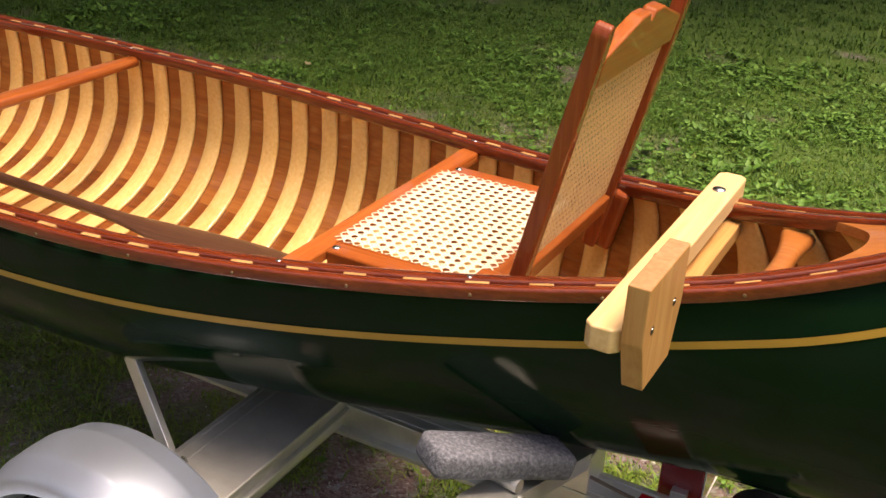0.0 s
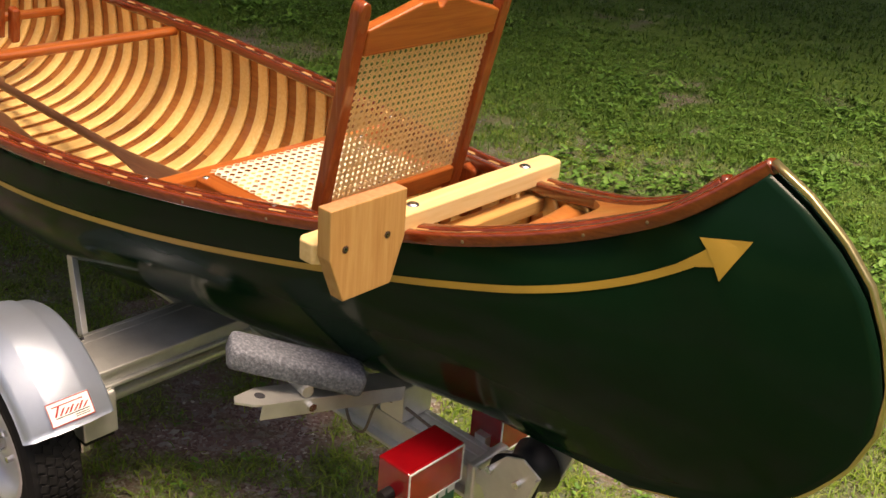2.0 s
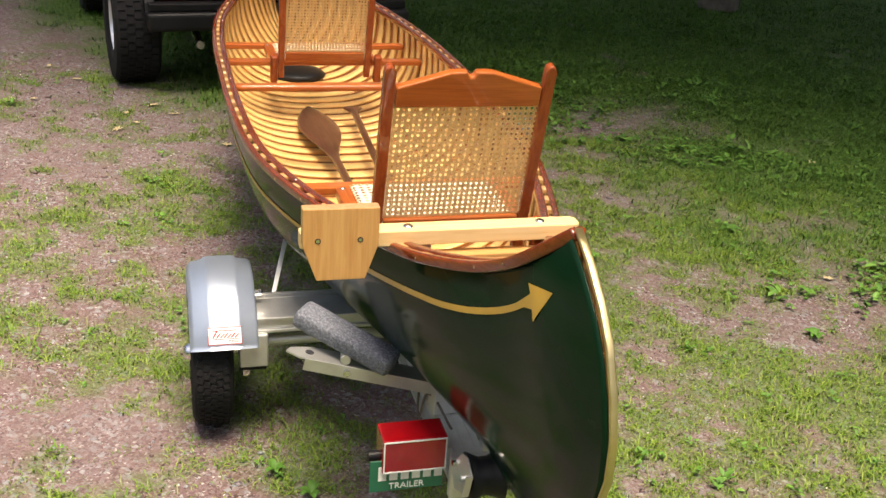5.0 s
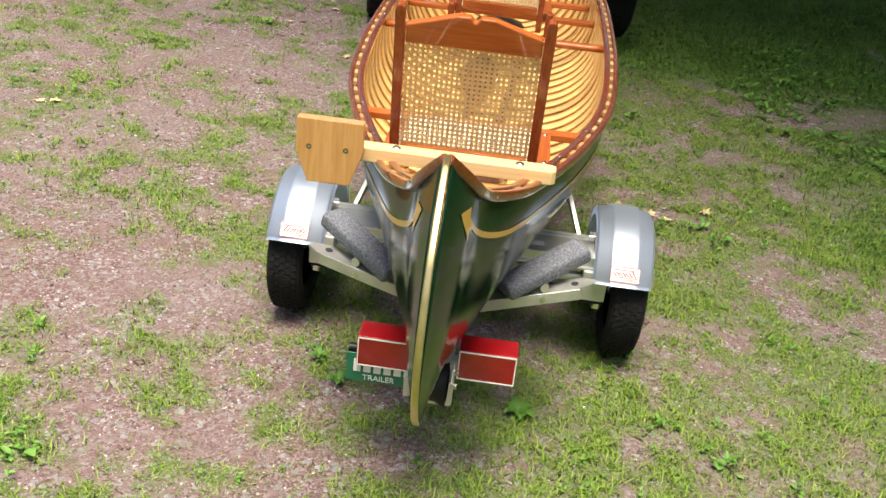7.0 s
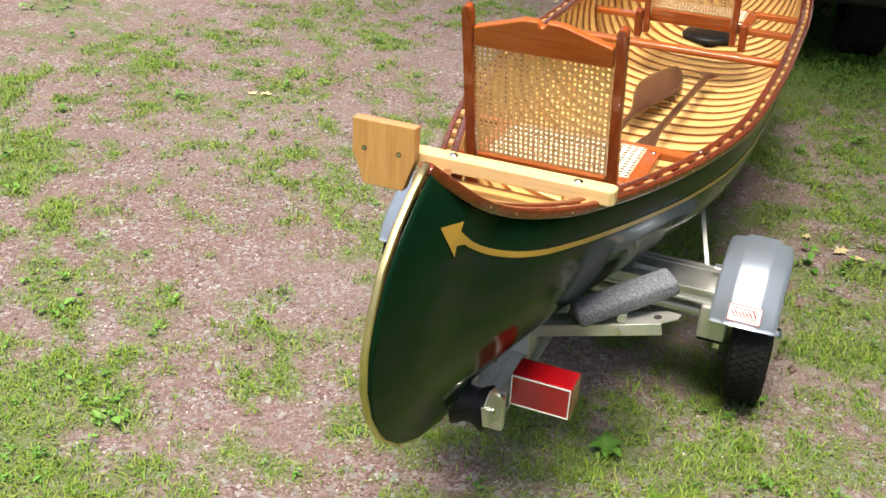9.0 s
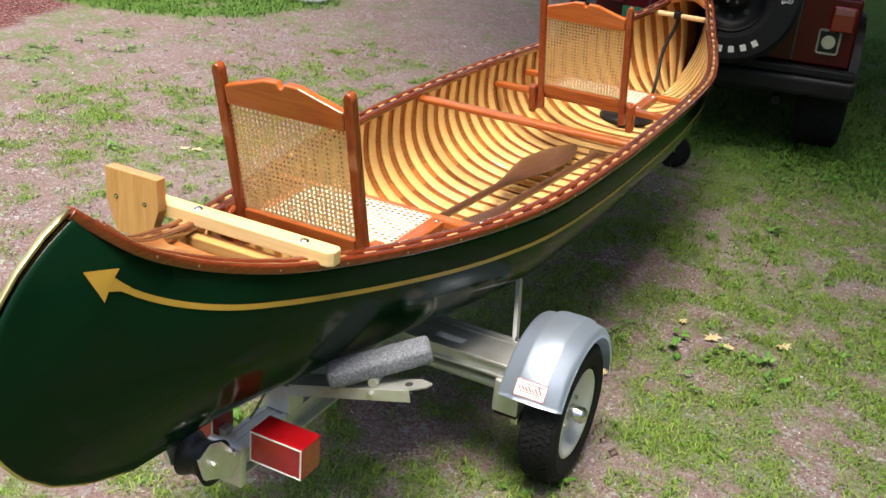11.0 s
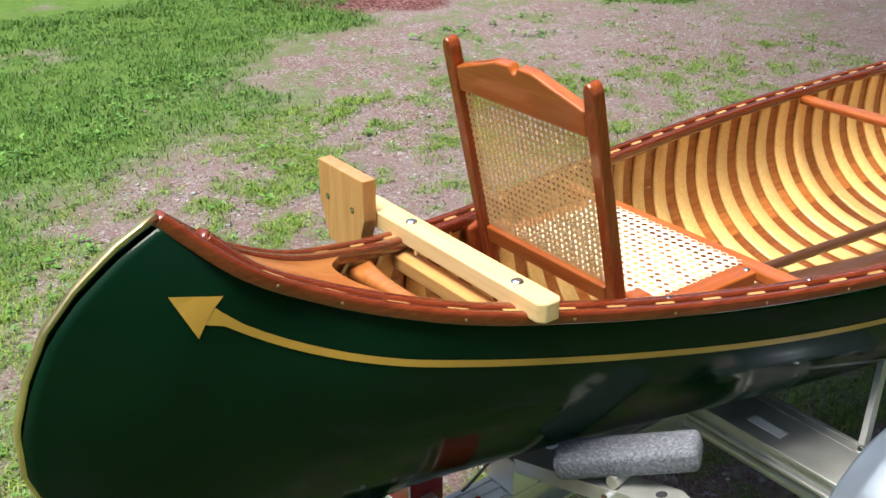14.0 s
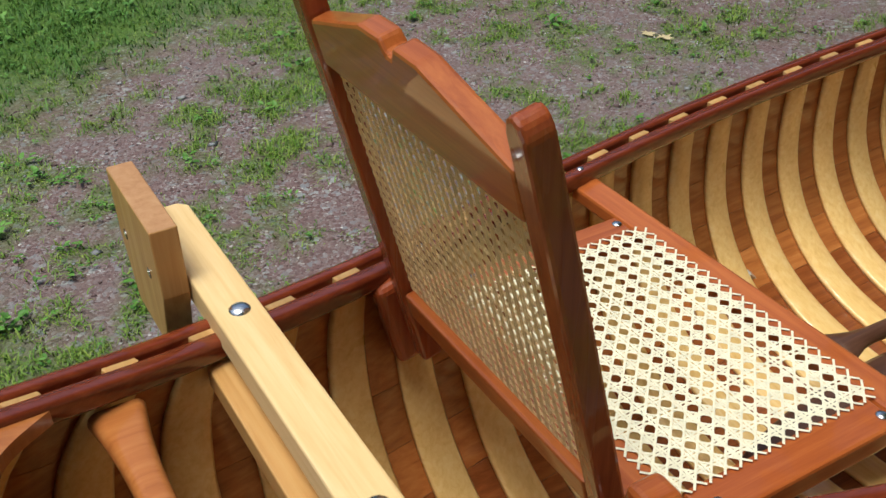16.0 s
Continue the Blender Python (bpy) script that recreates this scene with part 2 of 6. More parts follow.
def rod(bm, a, b, r, seg=16, r2=None):
    a, b = Vector(a), Vector(b)
    d = b - a
    m = Matrix.Translation((a + b) / 2) @ d.to_track_quat("Z", "Y").to_matrix().to_4x4()
    bmesh.ops.create_cone(bm, cap_ends=True, segments=seg, radius1=r, radius2=r if r2 is None else r2, depth=d.length, matrix=m)
    return bm


def lathe(profile, seg=48, axis="y"):
    """Turn (radius, along) points about an axis through the origin."""
    bm = bmesh.new()
    rings = []
    for r, h in profile:
        ring = []
        for k in range(seg):
            a = 2 * math.pi * k / seg
            p = {"y": (r * math.cos(a), h, r * math.sin(a)), "z": (r * math.cos(a), r * math.sin(a), h), "x": (h, r * math.cos(a), r * math.sin(a))}[axis]
            ring.append(bm.verts.new(p))
        rings.append(ring)
    for A, B in zip(rings, rings[1:]):
        for k in range(seg):
            bm.faces.new((A[k], A[(k + 1) % seg], B[(k + 1) % seg], B[k]))
    return bm


def sweep(points, frames, section, closed=True, caps=True):
    """Carry a section (list of (u, v)) along points with frames (U, V vectors)."""
    bm = bmesh.new()
    rings = [[bm.verts.new(Vector(p) + U * u + V * v) for u, v in (section(i) if callable(section) else section)] for i, (p, (U, V)) in enumerate(zip(points, frames))]
    n = len(rings[0])
    for A, B in zip(rings, rings[1:]):
        for k in range(n if closed else n - 1):
            bm.faces.new((A[k], A[(k + 1) % n], B[(k + 1) % n], B[k]))
    if caps and closed:
        bm.faces.new(rings[0])
        bm.faces.new(rings[-1][::-1])
    return bm


def rounded(w, h, r, n=3):
    """A rounded rectangle section, centred."""
    out = []
    for cx, cy, a0 in ((w / 2 - r, h / 2 - r, 0), (-w / 2 + r, h / 2 - r, 90), (-w / 2 + r, -h / 2 + r, 180), (w / 2 - r, -h / 2 + r, 270)):
        for k in range(n + 1):
            a = radians(a0 + 90 * k / n)
            out.append((cx + r * math.cos(a), cy + r * math.sin(a)))
    return out


def outline_slab(pts, thick, m, bevel=0.0, seg=2):
    """A flat outline in xy, thickened along z, then placed by m."""
    bm = bmesh.new()
    lo = [bm.verts.new((x, y, 0)) for x, y in pts]
    f = bm.faces.new(lo)
    r = bmesh.ops.extrude_face_region(bm, geom=[f])
    bmesh.ops.translate(bm, verts=[v for v in r["geom"] if isinstance(v, bmesh.types.BMVert)], vec=(0, 0, thick))
    if bevel:
        bmesh.ops.bevel(bm, geom=bm.edges[:], offset=bevel, segments=seg, profile=0.5, affect="EDGES")
    bmesh.ops.transform(bm, matrix=m, verts=bm.verts[:])
    return bm
# ==== the canoe: hull lines ====
LENGTH, MID = 4.88, 2.44
SHEER_X = [0, 0.08, 0.2, 0.4, 0.65, 1.0, 1.4, 1.9, 2.44]
SHEER_B = [0.015, 0.064, 0.094, 0.168, 0.246, 0.350, 0.440, 0.483, 0.492]
SHEER_Z = [1.193, 1.119, 1.045, 0.972, 0.923, 0.885, 0.866, 0.868, 0.870]
STEM = [(1.0, 0.0), (0.95, -0.065), (0.88, -0.13), (0.80, -0.182), (0.70, -0.218), (0.59, -0.243), (0.475, -0.245), (0.36, -0.222), (0.245, -0.172), (0.145, -0.098), (0.065, 0.0), (0.0, 0.13)]


def smooth_at(xs, vs, x):
    """A smooth curve through knots, level at the last one."""
    h = [b - a for a, b in zip(xs, xs[1:])]
    d = [(b - a) / k for a, b, k in zip(vs, vs[1:], h)]
    m = [d[0]] + [(d[i] * h[i + 1] + d[i + 1] * h[i]) / (h[i] + h[i + 1]) for i in range(len(d) - 1)] + [0.0]
    i = 0
    while i < len(h) - 1 and x > xs[i + 1]:
        i += 1
    t = min(max((x - xs[i]) / h[i], 0), 1)
    return (2 * t**3 - 3 * t**2 + 1) * vs[i] + (t**3 - 2 * t**2 + t) * h[i] * m[i] + (3 * t**2 - 2 * t**3) * vs[i + 1] + (t**3 - t**2) * h[i] * m[i + 1]


def half_beam(x):
    return smooth_at(SHEER_X, SHEER_B, min(x, LENGTH - x))


def sheer_z(x):
    return smooth_at(SHEER_X, SHEER_Z, min(x, LENGTH - x))


def keel_z(x):
    u = min(x, LENGTH - x) / MID
    return 0.468 + 0.057 * (1 - min(u / 0.75, 1)) ** 2


def stem_x(h):
    for (h0, x0), (h1, x1) in zip(STEM, STEM[1:]):
        if h >= h1:
            t = (h - h1) / (h0 - h1)
            return x1 + (x0 - x1) * t
    return xs[-1]


def hull_point(X, v, side, inset=0.0):
    """A point of the hull's outside: X along, v from keel (0) to sheer (1)."""
    x = min(X, LENGTH - X)
    u = x / MID
    k, s = keel_z(X), sheer_z(X) - 0.013
    b = half_beam(X) - 0.0185 * min(1.0, x / 0.1 + 0.2)
    n = 1.25 + 1.55 * min(1, u / 0.62) ** 1.1
    th = v * math.pi / 2
    y = b * math.sin(th) ** (2 / n)
    h = 1 - max(0.0, math.cos(th)) ** (2 / n)
    y *= 1 - 0.03 * max(0, h - 0.55) / 0.45 * min(1, u)
    z = k + (s - k) * h
    y = max(y, 0.008)
    fade = max(0.0, 1 - x / 1.1) ** 2.2
    xx = x + stem_x(h) * fade
    p = Vector((xx if X <= MID else LENGTH - xx, side * y, z))
    return p


def hull_normal(X, v, side):
    e = 0.004
    v0, v1 = max(0.0, v - e), min(1.0, v + e)
    X0, X1 = max(0.0, X - 0.01), min(LENGTH, X + 0.01)
    a = hull_point(X1, v, side) - hull_point(X0, v, side)
    b = hull_point(X, v1, side) - hull_point(X, v0, side)
    n = a.cross(b).normalized()
    return n if n.y * side > 0 else -n


def inside(X, v, side, d):
    p = hull_point(X, v, side) - hull_normal(X, v, side) * d
    if p.y * side < 0:
        p.y = 0.0
    return p


STATIONS = [0, 0.01, 0.02, 0.035, 0.05, 0.07, 0.09, 0.11, 0.13, 0.16, 0.19, 0.225] + [0.26 + k * (MID - 0.26) / 34 for k in range(35)]
STATIONS = STATIONS + [LENGTH - s for s in STATIONS[-2::-1]]
LEVELS = [k / 28 for k in range(29)]

canoe = thing("canoe", "dark green canvas canoe with varnished cedar inside, on a trailer", "canoe")


def hull_skin():
    bm = bmesh.new()
    for side in (1, -1):
        g = [[bm.verts.new(hull_point(X, v, side)) for v in LEVELS] for X in STATIONS]
        for A, B in zip(g, g[1:]):
            for i in range(len(LEVELS) - 1):
                bm.faces.new((A[i], A[i + 1], B[i + 1], B[i]))
    bmesh.ops.remove_doubles(bm, verts=bm.verts[:], dist=0.0004)
    return bm


skin = part("hull", hull_skin(), green_paint, canoe, "glossy dark green painted canvas hull", smooth=True)
weld = skin.modifiers.new("thickness", "SOLIDIFY")
weld.thickness, weld.offset = 0.003, -1.0


def planking(side, j, n):
    """One cedar plank, lying inside the canvas from stem to stem."""
    v0, v1 = j / n + 0.0006, (j + 1) / n - 0.0006
    bm = bmesh.new()
    prev = None
    for X in [0.1 + k * (LENGTH - 0.2) / 60 for k in range(61)]:
        row = [bm.verts.new(inside(X, v, side, 0.0085)) for v in (v0, v0 * 0.67 + v1 * 0.33, v0 * 0.33 + v1 * 0.67, v1)]
        row += [bm.verts.new(inside(X, v1, side, 0.004)), bm.verts.new(inside(X, v0, side, 0.004))]
        if prev:
            for i in range(6):
                bm.faces.new((prev[i], prev[(i + 1) % 6], row[(i + 1) % 6], row[i]))
        prev = row
    return bm


# the three lowest planks of each side take the darker tone
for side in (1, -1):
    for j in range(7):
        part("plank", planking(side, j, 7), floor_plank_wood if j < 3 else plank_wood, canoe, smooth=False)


def rib(X):
    """A bent cedar rib from gunwale to gunwale."""
    bm = bmesh.new()
    prev = None
    path = [(-1, 1 - k / 24) for k in range(24)] + [(1, k / 24) for k in range(25)]
    for side, v in path:
        w = 0.030 - 0.0065 * v
        d = 0.0095
        row = []
        for dx, dd in ((-w, d), (-w, d + 0.006), (-w + 0.004, d + 0.009), (w - 0.004, d + 0.009), (w, d + 0.006), (w, d)):
            row.append(bm.verts.new(inside(X + dx, max(v, 0.0), side, dd)))
        if prev:
            for i in range(6):
                bm.faces.new((prev[i], prev[(i + 1) % 6], row[(i + 1) % 6], row[i]))
        prev = row
    bm.faces.ensure_lookup_table()
    return bm


RIBS = [MID + 0.0958 * k for k in range(-23, 24)]
for X in RIBS:
    part("rib", rib(X), rib_wood, canoe, smooth=True)


def gunwale(side, y_in, y_out, z_lo, z_hi, X0, X1, r=0.006):
    xs = [X0 + (X1 - X0) * (0.5 - 0.5 * math.cos(math.pi * k / 110)) for k in range(111)]
    pts, frs = [], []
    for X in xs:
        e = 0.01
        a, b = max(X - e, 0), min(X + e, LENGTH)
        t = Vector((b - a, side * (half_beam(b) - half_beam(a)), sheer_z(b) - sheer_z(a))).normalized()
        up = Vector((0, 0, 1))
        out = t.cross(up).normalized()
        out = out if out.y * side > 0 else -out
        upv = out.cross(t)
        upv = upv if upv.z > 0 else -upv
        c = Vector((X, side * half_beam(X), sheer_z(X))) + out * (y_in + y_out) / 2 + upv * (z_lo + z_hi) / 2
        if c.y * side < 0.004:
            c.y = side * 0.004
        pts.append(c)
        frs.append((out, upv))
    return sweep(pts, frs, rounded(abs(y_out - y_in), z_hi - z_lo, r))


for side in (1, -1):
    part("outwale", gunwale(side, -0.0185, 0.0, -0.024, 0.001, 0.0, LENGTH), rail_wood, canoe, "varnished red-brown mahogany outer gunwale", smooth=True)
    part("inwale", gunwale(side, -0.0515, -0.0285, -0.026, 0.0, 0.05, LENGTH - 0.05), rail_wood, canoe, "varnished red-brown mahogany inner gunwale", smooth=True)
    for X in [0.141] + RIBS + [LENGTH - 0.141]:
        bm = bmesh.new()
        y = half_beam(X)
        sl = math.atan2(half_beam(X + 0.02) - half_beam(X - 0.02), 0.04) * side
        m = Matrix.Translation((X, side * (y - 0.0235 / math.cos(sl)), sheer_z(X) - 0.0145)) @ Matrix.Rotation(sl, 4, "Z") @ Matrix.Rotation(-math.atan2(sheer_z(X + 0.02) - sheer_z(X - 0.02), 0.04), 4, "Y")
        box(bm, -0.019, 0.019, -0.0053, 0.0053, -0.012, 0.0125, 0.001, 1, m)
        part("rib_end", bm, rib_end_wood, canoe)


STRIPE_X = [0.0, 0.045, 0.077, 0.142, 0.21, 0.32, 0.44, 0.63, 0.84, 1.06, 1.3, 1.6, 2.0, 2.44]
STRIPE_Z = [1.060, 1.036, 1.009, 0.966, 0.932, 0.892, 0.862, 0.823, 0.790, 0.763, 0.745, 0.732, 0.727, 0.727]


def hull_at(x, z, side):
    """The hull's surface at the given length and height, with its outward normal."""
    xs = min(x, LENGTH - x)

    def level(X):
        lo, hi = 0.05, 1.0
        for _ in range(24):
            v = (lo + hi) / 2
            if hull_point(X, v, side).z < z:
                lo = v
            else:
                hi = v
        return v

    a, b = 0.0005, MID
    for _ in range(30):
        X = (a + b) / 2
        if hull_point(X, level(X), side).x < xs:
            a = X
        else:
            b = X
    v = level(X)
    p, n = hull_point(X, v, side), hull_normal(X, v, side)
    if x > MID:
        p.x, n.x = LENGTH - p.x, -n.x
    return p, n


def stripe(side):
    bm = bmesh.new()
    prev = None
    for k in range(161):
        x = 0.027 + (LENGTH - 0.054) * k / 160
        xm = min(x, LENGTH - x)
        zc = smooth_at(STRIPE_X, STRIPE_Z, xm)
        slope = (smooth_at(STRIPE_X, STRIPE_Z, xm + 0.01) - smooth_at(STRIPE_X, STRIPE_Z, xm - 0.01)) / 0.02
        half = (0.0068 + 0.011 * max(0.0, 1 - (xm - 0.030) / 0.05) ** 2.5) * math.sqrt(1 + slope * slope)
        row = []
        for j in range(3):
            p, n = hull_at(x, zc + (j - 1) * half, side)
            row.append(bm.verts.new(p + n * 0.0016))
        if prev:
            for j in range(2):
                bm.faces.new((prev[j], prev[j + 1], row[j + 1], row[j]))
        prev = row
    return bm


def arrow(end, side):
    """A barbed head, laid on the hull in small triangles."""
    bm = bmesh.new()
    tip, up, low, neck_u, neck_l = (-0.016, 1.078), (0.062, 1.062), (0.016, 1.005), (0.045, 1.046), (0.030, 1.027)
    pts = [tip, up, neck_u, neck_l, low]
    cen = (0.024, 1.049)
    def put(q):
        p, n = hull_at(q[0], q[1], side)
        p = p + n * 0.0018
        if end:
            p.x = LENGTH - p.x
        return bm.verts.new(p)
    n = 6
    for a, b in zip(pts, pts[1:] + pts[:1]):
        grid = []
        for i in range(n + 1):
            grid.append([put((cen[0] + (a[0] - cen[0]) * i / n + (b[0] - a[0]) * j / n, cen[1] + (a[1] - cen[1]) * i / n + (b[1] - a[1]) * j / n)) for j in range(i + 1)])
        for i in range(n):
            for j in range(i + 1):
                bm.faces.new((grid[i][j], grid[i + 1][j], grid[i + 1][j + 1]))
                if j < i:
                    bm.faces.new((grid[i][j], grid[i + 1][j + 1], grid[i][j + 1]))
    return bm


for side in (1, -1):
    part("stripe", stripe(side), gold_paint, canoe, "gold painted pinstripe", smooth=True)
    for end in (0, 1):
        part("arrow_head", arrow(end, side), gold_paint, canoe, "gold painted arrow head")


def stem_band(end):
    pts, frs = [], []
    hs = [1.0 - k / 40 for k in range(41)]
    raw = [Vector((stem_x(h) - 0.0035, 0, keel_z(0) + (sheer_z(0) - keel_z(0)) * h)) for h in hs]
    for i, p in enumerate(raw):
        t = (raw[min(i + 1, 40)] - raw[max(i - 1, 0)]).normalized()
        q = p.copy()
        o = Vector((0, 1, 0)).cross(t)
        if end:
            q.x, o, t = LENGTH - p.x, Vector((-o.x, 0, o.z)), t
        pts.append(q)
        frs.append((Vector((0, 1, 0)), o))
    return sweep(pts, frs, rounded(0.015, 0.009, 0.0035))


for end in (0, 1):
    part("stem_band", stem_band(end), brass, canoe, "half-round brass stem band", smooth=True)


def deck(end):
    """A short deck with a hollowed edge between the inwales."""
    bm = bmesh.new()
    rows = []
    n, w = 24, 10
    for i in range(n + 1):
        row = []
        for j in range(-w, w + 1):
            t = j / w
            reach = 0.296 + 0.066 * abs(t) ** 2.6
            xx = 0.03 + (reach - 0.03) * i / n
            s = min(1.0, max(0.0, (xx - 0.075) / 0.045))
            bb = max(0.004, half_beam(xx) - 0.0188 - 0.0317 * s * s * (3 - 2 * s))
            z = sheer_z(xx) + 0.005 * (1 - t * t) - 0.002
            row.append(bm.verts.new((LENGTH - xx if end else xx, t * bb, z)))
        rows.append(row)
    for A, B in zip(rows, rows[1:]):
        for j in range(2 * w):
            bm.faces.new((A[j], A[j + 1], B[j + 1], B[j]))
    r = bmesh.ops.extrude_face_region(bm, geom=bm.faces[:])
    bmesh.ops.translate(bm, verts=[v for v in r["geom"] if isinstance(v, bmesh.types.BMVert)], vec=(0, 0, -0.016))
    return bm


for end in (0, 1):
    part("deck", deck(end), deck_wood, canoe, "varnished cherry deck with a hollowed edge", smooth=False)


def thwart(x, z, w0, w1, th, mat, name, drop=0.0):
    """A thwart shaped to a slimmer waist, or swelling, between the inwales."""
    b = half_beam(x) - 0.05
    pts = [Vector((x, -b + 2 * b * k / 24, z)) for k in range(25)]
    frs = [(Vector((1, 0, 0)), Vector((0, 0, 1)))] * 25

    def sec(i):
        t = abs(i / 12 - 1)
        w = w1 + (w0 - w1) * t**2
        return rounded(w, th, min(w, th) * 0.42)

    return part(name, sweep(pts, frs, sec), mat, canoe, "rounded varnished cherry thwart", smooth=True)


thwart(2.24, 0.838, 0.040, 0.055, 0.026, cherry_y, "centre_thwart")
thwart(0.412, 0.928, 0.058, 0.033, 0.028, deck_wood, "carry_thwart")
thwart(LENGTH - 0.447, 0.925, 0.05, 0.036, 0.026, pine_y, "carry_thwart")


def screw(p, n, r, parent, mat=None):
    bm = bmesh.new()
    bmesh.ops.create_uvsphere(bm, u_segments=10, v_segments=6, radius=r)
    bmesh.ops.scale(bm, vec=(1, 1, 0.4), verts=bm.verts[:])
    bmesh.ops.transform(bm, matrix=Matrix.Translation(p) @ Vector(n).to_track_quat("Z", "Y").to_matrix().to_4x4(), verts=bm.verts[:])
    return part("screw_head", bm, mat or brass, parent, smooth=True)


for side in (1, -1):
    for X in RIBS[::2] + [0.14, LENGTH - 0.14]:
        screw((X, side * (half_beam(X) + 0.0003), sheer_z(X) - 0.0125), (0, side, 0), 0.0032, canoe, bronze)
    for X in (0.42, 1.14, 0.83, 2.253, 2.98, 3.32, 4.42):
        screw((X, side * (half_beam(X) - 0.040), sheer_z(X) + 0.0003), (0, 0, 1), 0.0055, canoe, steel)


# ==== seats ====
def cane(w, h, pitch, sw, m):
    """A seven-step cane weave w by h: paired uprights, paired rows and two diagonals, as flat strands."""
    bm = bmesh.new()
    slip = random.Random(11)

    def strand(a, b, z):
        a, b = (Vector((q[0] + slip.gauss(0, 0.0004), q[1] + slip.gauss(0, 0.0004), 0)) for q in (a, b))
        d = (b - a).normalized()
        n = Vector((-d.y, d.x, 0)) * sw / 2
        t = sw * 0.14
        steps = max(2, int((b - a).length / (pitch * 2.0)))
        prev = None
        for k in range(steps + 1):
            p = a.lerp(b, k / steps)
            zz = z + (t * 0.7 if k % 2 else 0.0)
            row = [bm.verts.new(p + n + Vector((0, 0, zz - t))), bm.verts.new(p + n + Vector((0, 0, zz))), bm.verts.new(p + Vector((0, 0, zz + t * 0.8))), bm.verts.new(p - n + Vector((0, 0, zz))), bm.verts.new(p - n + Vector((0, 0, zz - t)))]
            if prev:
                for i in range(4):
                    bm.faces.new((prev[i], prev[i + 1], row[i + 1], row[i]))
            prev = row

    nx, ny = round(w / pitch), round(h / pitch)
    px, py = w / nx, h / ny
    for i in range(nx):
        x = -w / 2 + (i + 0.5) * px
        for s in (-1, 1):
            strand((x + s * sw * 0.72, -h / 2), (x + s * sw * 0.72, h / 2), 0)
    for j in range(ny):
        y = -h / 2 + (j + 0.5) * py
        for s in (-1, 1):
            strand((-w / 2, y + s * sw * 0.72), (w / 2, y + s * sw * 0.72), sw * 0.12)
    # the diagonals run between the crossings and leave eight-sided holes
    for s in (1, -1):
        for k in range(-ny - 1, nx + 1):
            c = k + 0.5
            lo, hi = max(0.0, -c), min(float(ny), nx - c)
            if hi - lo < 0.4:
                continue
            # each runs on past the last row to its hole in the frame
            lo, hi = lo - 0.42, hi + 0.42
            ya, yb = (lo, hi) if s > 0 else (ny - lo, ny - hi)
            strand((-w / 2 + (c + lo) * px, -h / 2 + ya * py), (-w / 2 + (c + hi) * px, -h / 2 + yb * py), sw * (0.24 if s > 0 else 0.36))
    bmesh.ops.transform(bm, matrix=m, verts=bm.verts[:])
    return bm


